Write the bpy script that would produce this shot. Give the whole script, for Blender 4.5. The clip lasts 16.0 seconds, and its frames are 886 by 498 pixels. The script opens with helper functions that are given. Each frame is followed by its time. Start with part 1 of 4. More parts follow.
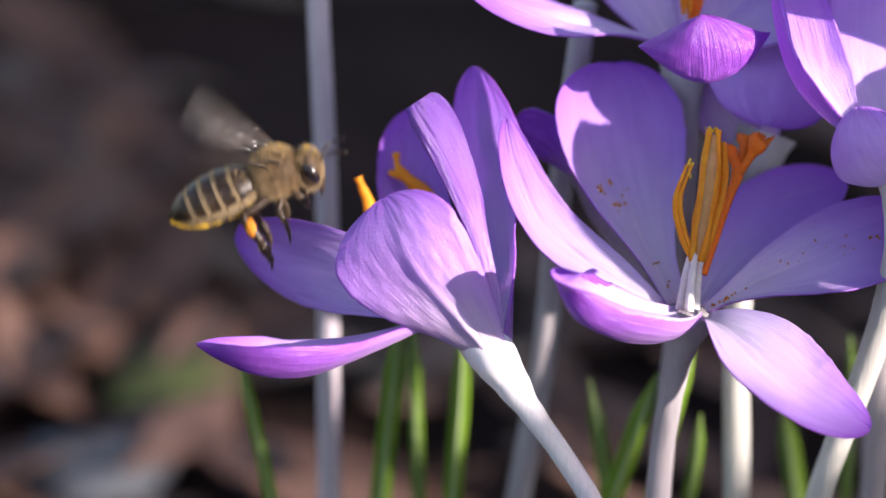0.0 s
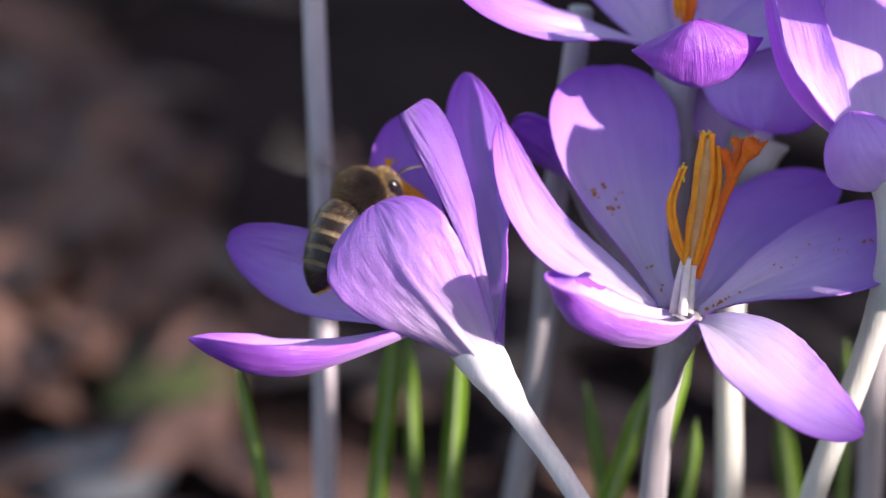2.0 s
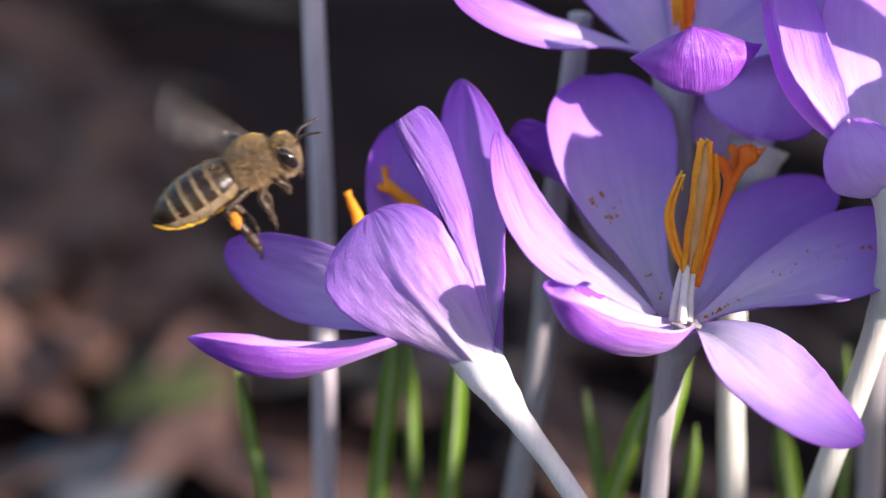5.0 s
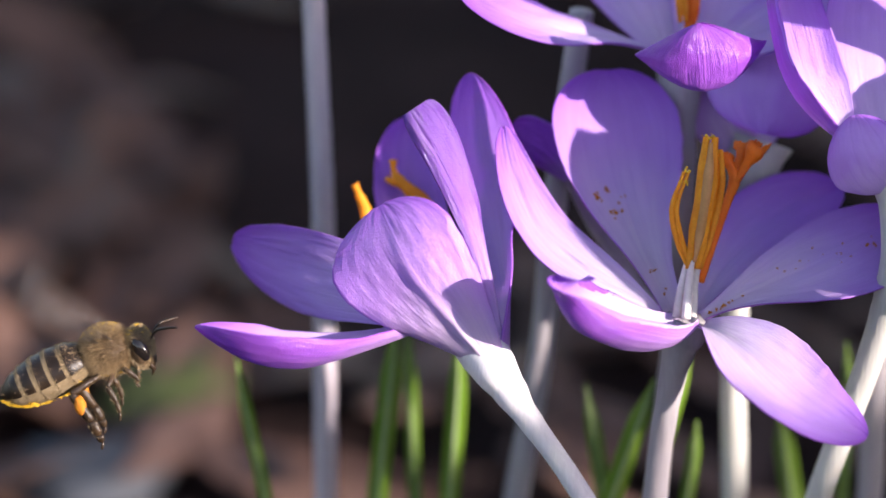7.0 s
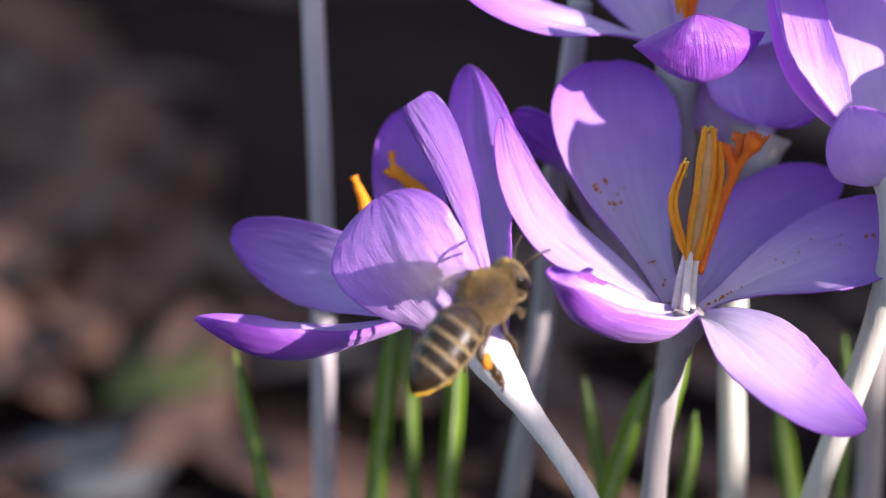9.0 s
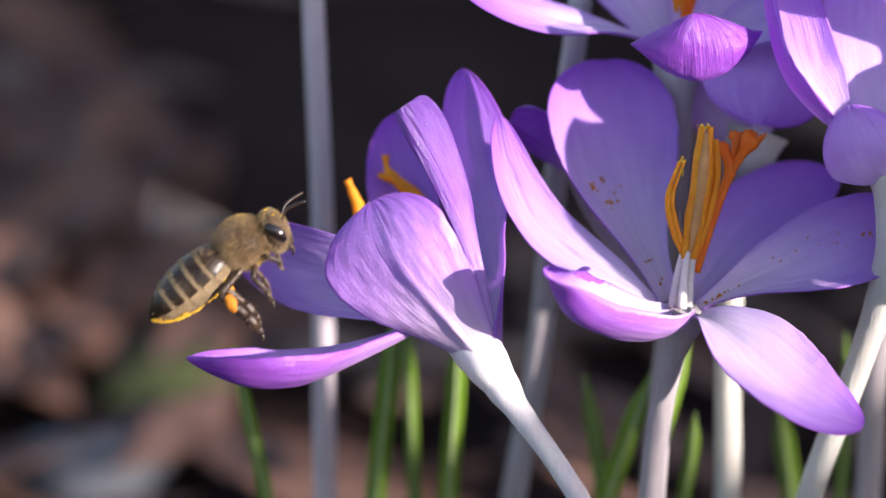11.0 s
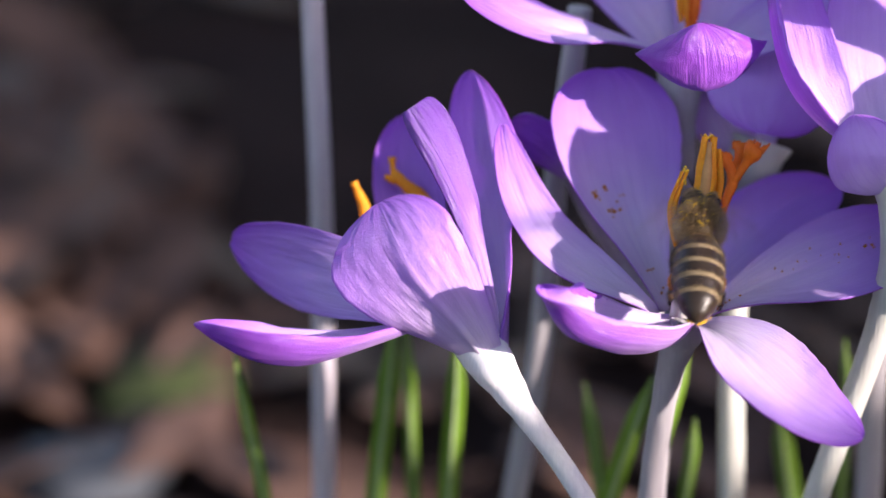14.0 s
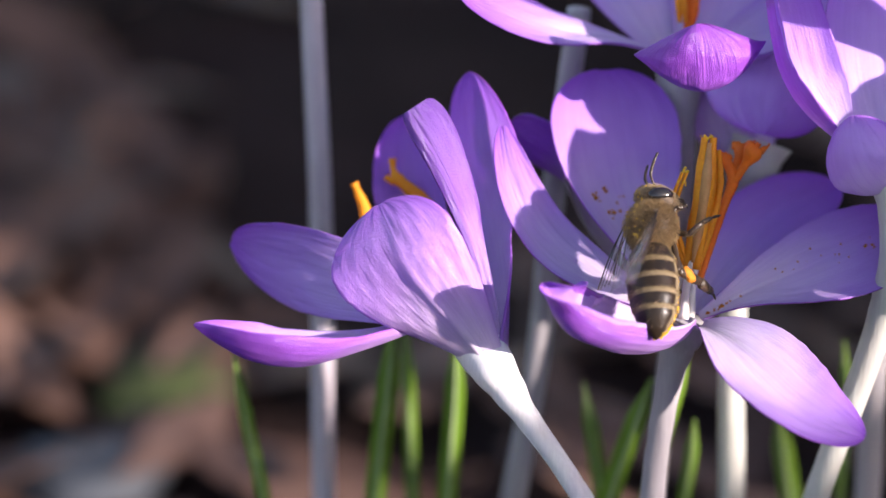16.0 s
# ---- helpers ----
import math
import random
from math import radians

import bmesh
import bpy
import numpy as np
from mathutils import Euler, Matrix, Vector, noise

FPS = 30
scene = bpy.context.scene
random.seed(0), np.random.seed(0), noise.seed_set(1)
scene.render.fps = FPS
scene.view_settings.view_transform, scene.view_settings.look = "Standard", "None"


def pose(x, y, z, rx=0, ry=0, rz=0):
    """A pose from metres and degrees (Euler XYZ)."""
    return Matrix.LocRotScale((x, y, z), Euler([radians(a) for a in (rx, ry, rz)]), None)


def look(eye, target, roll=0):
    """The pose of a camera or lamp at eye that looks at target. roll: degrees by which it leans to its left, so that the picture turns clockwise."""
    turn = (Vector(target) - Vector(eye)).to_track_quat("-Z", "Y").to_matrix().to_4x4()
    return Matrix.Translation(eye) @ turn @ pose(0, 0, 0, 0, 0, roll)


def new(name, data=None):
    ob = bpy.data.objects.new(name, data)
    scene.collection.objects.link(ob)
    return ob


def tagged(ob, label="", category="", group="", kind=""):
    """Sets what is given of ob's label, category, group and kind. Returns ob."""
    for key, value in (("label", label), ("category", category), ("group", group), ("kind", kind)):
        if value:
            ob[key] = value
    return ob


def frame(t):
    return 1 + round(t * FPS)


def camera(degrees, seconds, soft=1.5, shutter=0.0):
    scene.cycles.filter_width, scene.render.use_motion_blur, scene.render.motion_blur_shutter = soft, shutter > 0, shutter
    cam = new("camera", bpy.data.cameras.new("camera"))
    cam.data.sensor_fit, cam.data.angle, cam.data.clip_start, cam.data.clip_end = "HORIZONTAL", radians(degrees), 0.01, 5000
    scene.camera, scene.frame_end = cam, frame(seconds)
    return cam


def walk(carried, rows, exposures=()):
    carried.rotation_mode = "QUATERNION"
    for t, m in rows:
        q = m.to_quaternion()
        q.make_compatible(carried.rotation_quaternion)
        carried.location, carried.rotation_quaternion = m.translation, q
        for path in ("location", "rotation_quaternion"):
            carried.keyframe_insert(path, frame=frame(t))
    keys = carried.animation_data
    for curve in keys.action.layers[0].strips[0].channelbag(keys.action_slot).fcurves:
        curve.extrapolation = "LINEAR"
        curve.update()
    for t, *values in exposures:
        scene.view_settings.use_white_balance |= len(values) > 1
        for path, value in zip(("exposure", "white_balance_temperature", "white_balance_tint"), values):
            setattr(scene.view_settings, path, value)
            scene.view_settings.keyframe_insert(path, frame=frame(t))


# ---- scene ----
MM = 0.001
cam = camera(14.3, 16.0, soft=1.5, shutter=0.5)
EYE = (0.0, -0.26488, 0.23584)
cam.data.dof.use_dof = True
cam.data.dof.focus_distance = 0.2965
cam.data.dof.aperture_fstop = 16.0

# seconds, degrees of turn to the left, degrees of turn upwards
CAMERA_ROWS = [
    (0, 0.07, -0.12),
    (0.5, 0.042, -0.084),
    (1, 0.028, -0.077),
    (1.5, 0.021, -0.113),
    (2, -0.007, -0.042),
    (2.5, -0.014, -0.057),
    (3, -0.014, 0.007),
    (3.5, -0.014, 0),
    (4, -0.014, 0.063),
    (6.5, -0.014, 0.056),
    (7, 0, 0),
    (7.5, 0, -0.035),
    (8, -0.015, -0.07),
    (8.5, -0.014, -0.127),
    (9, -0.028, -0.14),
    (11.5, -0.014, -0.161),
    (12, 0, -0.112),
    (12.5, -0.014, -0.028),
    (13, -0.028, 0),
    (13.5, -0.028, -0.035),
    (14, -0.028, -0.042),
    (14.5, -0.042, 0),
    (15, -0.049, 0),
    (15.5, -0.042, -0.007),
    (16, -0.042, -0.028),
]
walk(cam, [(t, pose(*EYE, 62 + up, 0, left)) for t, left, up in CAMERA_ROWS],
     exposures=[(0.0, 1.22, 6950, 21), (16.0, 1.22, 6950, 21)])

# ---- light ----
SUN_FROM = Vector((0.80, -0.51, 0.31))
world = bpy.data.worlds.new("sky")
scene.world = world
world.use_nodes = True
wn = world.node_tree.nodes
sky = wn.new("ShaderNodeTexSky")
sky.sky_type = "NISHITA"
sky.sun_disc = False
sky.sun_elevation = math.asin(SUN_FROM.z)
sky.sun_rotation = math.atan2(SUN_FROM.x, SUN_FROM.y)
wn["Background"].inputs["Strength"].default_value = 0.163
world.node_tree.links.new(sky.outputs[0], wn["Background"].inputs["Color"])
sun = new("sun", bpy.data.lights.new("sun", "SUN"))
sun.data.energy = 5.0
sun.data.angle = radians(0.55)
sun.data.color = (1.0, 0.96, 0.91)
sun.matrix_world = look(SUN_FROM, (0, 0, 0))


# ---- materials ----
def material(name):
    m = bpy.data.materials.new(name)
    m.use_nodes = True
    t = m.node_tree
    return m, t, t.nodes["Principled BSDF"], t.nodes["Material Output"]


def ramp(t, fac, stops):
    r = t.nodes.new("ShaderNodeValToRGB")
    el = r.color_ramp.elements
    while len(el) < len(stops):
        el.new(0.5)
    for e, (at, col) in zip(el, stops):
        e.position, e.color = at, (*col, 1)
    t.links.new(fac, r.inputs[0])
    return r.outputs[0]


def noise_tex(t, scale, detail=4.0, vector=None, rough=0.55):
    n = t.nodes.new("ShaderNodeTexNoise")
    n.inputs["Scale"].default_value, n.inputs["Detail"].default_value = scale, detail
    n.inputs["Roughness"].default_value = rough
    if vector is not None:
        t.links.new(vector, n.inputs["Vector"])
    return n.outputs["Fac"]


def mixed(t, fac, a, b, blend="MIX"):
    n = t.nodes.new("ShaderNodeMix")
    n.data_type, n.blend_type = "RGBA", blend
    for value, sock in ((fac, n.inputs[0]), (a, n.inputs[6]), (b, n.inputs[7])):
        if isinstance(value, bpy.types.NodeSocket):
            t.links.new(value, sock)
        elif isinstance(value, (int, float)):
            sock.default_value = value
        else:
            sock.default_value = (*value, 1)
    return n.outputs[2]


def object_coords(t):
    return t.nodes.new("ShaderNodeTexCoord").outputs["Object"]


def scaled(t, vector, sx, sy, sz):
    n = t.nodes.new("ShaderNodeMapping")
    n.inputs["Scale"].default_value = (sx, sy, sz)
    t.links.new(vector, n.inputs["Vector"])
    return n.outputs[0]


def bump(t, height, strength, distance, shader):
    b = t.nodes.new("ShaderNodeBump")
    b.inputs["Strength"].default_value, b.inputs["Distance"].default_value = strength, distance
    t.links.new(height, b.inputs["Height"])
    t.links.new(b.outputs[0], shader.inputs["Normal"])


def translucent_mix(t, out, shader, colour, amount):
    tr = t.nodes.new("ShaderNodeBsdfTranslucent")
    if isinstance(colour, bpy.types.NodeSocket):
        t.links.new(colour, tr.inputs["Color"])
    else:
        tr.inputs["Color"].default_value = (*colour, 1)
    mx = t.nodes.new("ShaderNodeMixShader")
    mx.inputs[0].default_value = amount
    t.links.new(shader.outputs[0], mx.inputs[1])
    t.links.new(tr.outputs[0], mx.inputs[2])
    t.links.new(mx.outputs[0], out.inputs["Surface"])


def petal_material(name, stops, vein, vein_amount, rough, see_through, gloss=0.35, margin=0.2, relief=1.7, grain=0.75, film=0.0):
    """Petal skin: pale at the claw, lilac to the tip, with fine lengthwise veins."""
    m, t, sh, out = material(name)
    uv = t.nodes.new("ShaderNodeUVMap").outputs[0]
    sep = t.nodes.new("ShaderNodeSeparateXYZ")
    t.links.new(uv, sep.inputs[0])
    wob = noise_tex(t, 5.0, 3.0, uv)
    add = t.nodes.new("ShaderNodeMath")
    add.operation = "MULTIPLY_ADD"
    t.links.new(wob, add.inputs[0])
    add.inputs[1].default_value = 0.16
    t.links.new(sep.outputs[1], add.inputs[2])
    fac = add.outputs[0]
    for op, k in (("SUBTRACT", 0.5), ("ABSOLUTE", 0), ("MULTIPLY", 2.0), ("POWER", 2.6), ("MULTIPLY", margin)):
        mn = t.nodes.new("ShaderNodeMath")
        mn.operation = op
        t.links.new(sep.outputs[0] if op == "SUBTRACT" else last, mn.inputs[0])
        mn.inputs[1].default_value = k
        last = mn.outputs[0]
    mn = t.nodes.new("ShaderNodeMath")
    t.links.new(fac, mn.inputs[0])
    t.links.new(last, mn.inputs[1])
    base = ramp(t, mn.outputs[0], stops)
    veins = noise_tex(t, 1.0, 3.0, scaled(t, uv, 46, 2.2, 1), 0.6)
    vmask = ramp(t, veins, [(0.42, (0, 0, 0)), (0.66, (1, 1, 1))])
    vm = t.nodes.new("ShaderNodeMath")
    vm.operation = "MULTIPLY"
    t.links.new(vmask, vm.inputs[0])
    vm.inputs[1].default_value = vein_amount
    col = mixed(t, vm.outputs[0], base, vein)
    ribs = noise_tex(t, 1.0, 3.0, scaled(t, uv, 13, 1.6, 1), 0.6)
    col = mixed(t, 0.16, col, ramp(t, ribs, [(0.36, (0.74, 0.58, 0.80)), (0.62, (1, 1, 1))]), "MULTIPLY")
    cells = noise_tex(t, 7500.0, 2.0, object_coords(t))
    blot = noise_tex(t, 150.0, 6.0, object_coords(t))
    col = mixed(t, 0.22, col, ramp(t, blot, [(0.3, (0.75, 0.7, 0.8)), (0.7, (1, 1, 1))]), "MULTIPLY")
    t.links.new(col, sh.inputs["Base Color"])
    sh.inputs["Roughness"].default_value = rough
    sh.inputs["Specular IOR Level"].default_value = gloss
    hs = t.nodes.new("ShaderNodeMath")
    hs.operation = "MULTIPLY_ADD"
    t.links.new(cells, hs.inputs[0])
    hs.inputs[1].default_value = grain
    both = t.nodes.new("ShaderNodeMath")
    both.operation = "MULTIPLY_ADD"
    t.links.new(ribs, both.inputs[0])
    both.inputs[1].default_value = 1.1
    patch = ramp(t, noise_tex(t, 3.2, 2.0, uv), [(0.42, (0.25, 0.25, 0.25)), (0.62, (1, 1, 1))])
    fold = t.nodes.new("ShaderNodeMath")
    fold.operation = "MULTIPLY"
    t.links.new(patch, fold.inputs[0])
    t.links.new(veins, fold.inputs[1])
    wide = t.nodes.new("ShaderNodeMath")
    wide.operation = "MULTIPLY"
    t.links.new(fold.outputs[0], wide.inputs[0])
    wide.inputs[1].default_value = relief
    t.links.new(wide.outputs[0], both.inputs[2])
    t.links.new(both.outputs[0], hs.inputs[2])
    bump(t, hs.outputs[0], 0.55, 0.00028, sh)
    sh.inputs["Coat Weight"].default_value, sh.inputs["Coat Roughness"].default_value = film, 0.26
    t.links.new(sh.inputs["Normal"].links[0].from_socket, sh.inputs["Coat Normal"])
    translucent_mix(t, out, sh, col, see_through)
    return m


LILAC_IN = petal_material("petal_inside", [(0.0, (0.90, 0.87, 0.90)), (0.28, (0.79, 0.66, 0.90)), (0.55, (0.62, 0.385, 0.86)),
                          (1.0, (0.45, 0.155, 0.76))], (0.43, 0.17, 0.72), 0.14, 0.42, 0.48)
LILAC_OUT = petal_material("petal_outside_deep", [(0.0, (0.84, 0.78, 0.82)), (0.15, (0.60, 0.39, 0.72)), (0.4, (0.42, 0.15, 0.64)),
                           (1.0, (0.33, 0.065, 0.53))], (0.24, 0.04, 0.42), 0.34, 0.28, 0.38, 0.65, relief=2.2, grain=0.6)
LILAC_PALE = petal_material("petal_outside_pale", [(0.0, (0.88, 0.85, 0.85)), (0.2, (0.80, 0.66, 0.86)), (0.5, (0.68, 0.41, 0.86)), (0.8, (0.60, 0.30, 0.83)),
                            (1.0, (0.50, 0.18, 0.76))], (0.54, 0.24, 0.80), 0.14, 0.25, 0.42, 1.0, relief=0.95, grain=0.5, film=0.3)
LILAC_MID = petal_material("petal_outside_glossy", [(0.0, (0.86, 0.80, 0.84)), (0.25, (0.58, 0.38, 0.76)), (0.5, (0.33, 0.125, 0.56)),
                           (1.0, (0.14, 0.025, 0.34))], (0.30, 0.09, 0.54), 0.25, 0.26, 0.36, 1.0, relief=1.2, grain=1.5, film=0.9)


def plain(name, stops, scale, rough=0.6, see_through=0.0, stretch=(1, 1, 1), depth=0.0002, gloss=0.4, strength=0.4):
    """A material with two scales of mottling and a fine bump."""
    m, t, sh, out = material(name)
    oc = scaled(t, object_coords(t), *stretch)
    big = noise_tex(t, scale, 4.0, oc)
    fine = noise_tex(t, scale * 7, 3.0, oc)
    col = mixed(t, 0.3, ramp(t, big, stops), ramp(t, fine, [(0.3, (0.6, 0.6, 0.6)), (0.7, (1, 1, 1))]), "MULTIPLY")
    t.links.new(col, sh.inputs["Base Color"])
    sh.inputs["Roughness"].default_value = rough
    sh.inputs["Specular IOR Level"].default_value = gloss
    bump(t, fine, strength, depth, sh)
    if see_through:
        translucent_mix(t, out, sh, col, see_through)
    return m


TUBE = plain("flower_tube", [(0.3, (0.80, 0.77, 0.82)), (0.7, (0.88, 0.87, 0.86))], 90, 0.5, 0.2, (6, 6, 0.4), strength=0.15)
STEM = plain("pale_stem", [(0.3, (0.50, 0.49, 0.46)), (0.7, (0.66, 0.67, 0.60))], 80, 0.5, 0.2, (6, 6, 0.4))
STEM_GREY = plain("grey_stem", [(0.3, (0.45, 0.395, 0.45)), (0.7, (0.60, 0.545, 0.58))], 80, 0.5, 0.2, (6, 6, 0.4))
# Mauve, darker copy of the pale stem, with shade put into its colour.
STEM_MAUVE_SHADED = plain("mauve_stem_shaded", [(0.3, (0.33, 0.30, 0.325)), (0.7, (0.47, 0.44, 0.45))], 80, 0.5, 0.2, (6, 6, 0.4))
LEAF = plain("crocus_leaf", [(0.3, (0.10, 0.20, 0.015)), (0.7, (0.18, 0.32, 0.03))], 70, 0.4, 0.3, (6, 6, 0.3))
MIDRIB = plain("leaf_midrib", [(0.3, (0.22, 0.30, 0.14)), (0.7, (0.34, 0.42, 0.22))], 90, 0.5)
ANTHER = plain("anther_yellow", [(0.3, (0.80, 0.27, 0.006)), (0.7, (0.93, 0.42, 0.02))], 500, 0.6, 0.35, (1, 1, 1), 0.0002)
STIGMA = plain("stigma_orange", [(0.3, (0.80, 0.15, 0.003)), (0.7, (0.88, 0.22, 0.006))], 400, 0.55, 0.3, (1, 1, 1), 0.0002)
CONNECTIVE = plain("connective_tan", [(0.3, (0.50, 0.24, 0.07)), (0.7, (0.66, 0.36, 0.14))], 400, 0.6, 0.3)
FILAMENT = plain("filament", [(0.3, (0.76, 0.70, 0.66)), (0.7, (0.86, 0.82, 0.76))], 300, 0.5, 0.3)
POLLEN = plain("pollen", [(0.3, (0.78, 0.44, 0.02)), (0.7, (0.88, 0.58, 0.05))], 900, 0.8)
POLLEN_BALL = plain("pollen_ball", [(0.3, (0.50, 0.16, 0.008)), (0.7, (0.66, 0.25, 0.02))], 900, 0.75, 0.15, (1, 1, 1), 0.0003)
CHITIN = plain("dark_chitin", [(0.3, (0.010, 0.0065, 0.0045)), (0.7, (0.028, 0.017, 0.01))], 600, 0.36, 0, (1, 1, 1), 0.0001, 0.3, 0.25)
BAND = plain("pale_band", [(0.3, (0.13, 0.095, 0.052)), (0.7, (0.22, 0.165, 0.098))], 700, 0.65, 0, (1, 1, 1), 0.0002, 0.15)
EYE_DARK = plain("compound_eye", [(0.3, (0.006, 0.005, 0.005)), (0.7, (0.014, 0.011, 0.01))], 600, 0.12, 0, (1, 1, 1), 0.00003, 0.6, 0.1)
SKIN = plain("thorax_skin", [(0.3, (0.05, 0.03, 0.015)), (0.7, (0.10, 0.06, 0.03))], 600, 0.6)
LEG = plain("leg_brown", [(0.3, (0.018, 0.011, 0.006)), (0.7, (0.05, 0.028, 0.014))], 700, 0.35)
SOIL = plain("dark_soil", [(0.3, (0.013, 0.0075, 0.007)), (0.7, (0.034, 0.0205, 0.019))], 45, 0.95, 0, (1, 1, 1), 0.004, 0.05, 0.8)
MOSS = plain("moss", [(0.3, (0.026, 0.036, 0.01)), (0.7, (0.06, 0.08, 0.022))], 120, 0.9)
SLATE = plain("grey_stone", [(0.3, (0.028, 0.034, 0.043)), (0.7, (0.052, 0.06, 0.073))], 60, 0.8)


def hair_material(name, dark, light, gloss=0.4):
    m, t, sh, out = material(name)
    sh.inputs["Specular IOR Level"].default_value = gloss
    g = t.nodes.new("ShaderNodeNewGeometry")
    col = ramp(t, g.outputs["Random Per Island"], [(0.0, dark), (1.0, light)])
    t.links.new(col, sh.inputs["Base Color"])
    sh.inputs["Roughness"].default_value = 0.45
    translucent_mix(t, out, sh, col, 0.3)
    return m


FUR = hair_material("tan_fur", (0.13, 0.08, 0.04), (0.50, 0.355, 0.19))
FUR_PALE = hair_material("pale_fur", (0.20, 0.135, 0.07), (0.50, 0.375, 0.215))
LITTER = hair_material("dead_leaf", (0.072, 0.042, 0.035), (0.17, 0.1, 0.078), 0.1)


def wing_material():
    m, t, sh, out = material("wing_membrane")
    sh.inputs["Base Color"].default_value = (0.32, 0.25, 0.18, 1)
    sh.inputs["Roughness"].default_value = 0.2
    sh.inputs["Specular IOR Level"].default_value = 1.0
    n = noise_tex(t, 900, 2, object_coords(t))
    bump(t, n, 0.8, 0.0004, sh)
    clear = t.nodes.new("ShaderNodeBsdfTransparent")
    mx = t.nodes.new("ShaderNodeMixShader")
    mx.inputs[0].default_value = 0.115
    t.links.new(clear.outputs[0], mx.inputs[1])
    t.links.new(sh.outputs[0], mx.inputs[2])
    sheen = t.nodes.new("ShaderNodeBsdfGlossy")
    sheen.inputs["Color"].default_value = (0.95, 0.92, 0.88, 1)
    sheen.inputs["Roughness"].default_value = 0.3
    t.links.new(sh.inputs["Normal"].links[0].from_socket, sheen.inputs["Normal"])
    top = t.nodes.new("ShaderNodeMixShader")
    top.inputs[0].default_value = 0.065
    t.links.new(mx.outputs[0], top.inputs[1])
    t.links.new(sheen.outputs[0], top.inputs[2])
    t.links.new(top.outputs[0], out.inputs["Surface"])
    return m


WING = wing_material()


# ---- builders (all lengths in millimetres) ----
def part(name, bm, mats, parent=None, at=(0, 0, 0), label=""):
    """Links a bmesh as one mesh object, at its place in its parent's space."""
    me = bpy.data.meshes.new(name)
    for v in bm.verts:
        v.co *= MM
    bm.to_mesh(me)
    bm.free()
    me.shade_smooth()
    for m in mats if isinstance(mats, (list, tuple)) else [mats]:
        me.materials.append(m)
    ob = new(name, me)
    ob.parent = parent
    ob.location = Vector(at) * MM
    return tagged(ob, label)


INNER = {}


def bezier(c, t):
    a, b, d, e = c
    k = 1 - t
    return a * k ** 3 + b * 3 * k * k * t + d * 3 * k * t * t + e * t ** 3


def slope(c, t):
    a, b, d, e = c
    k = 1 - t
    return ((b - a) * 3 * k * k + (d - b) * 6 * k * t + (e - d) * 3 * t * t).normalized()


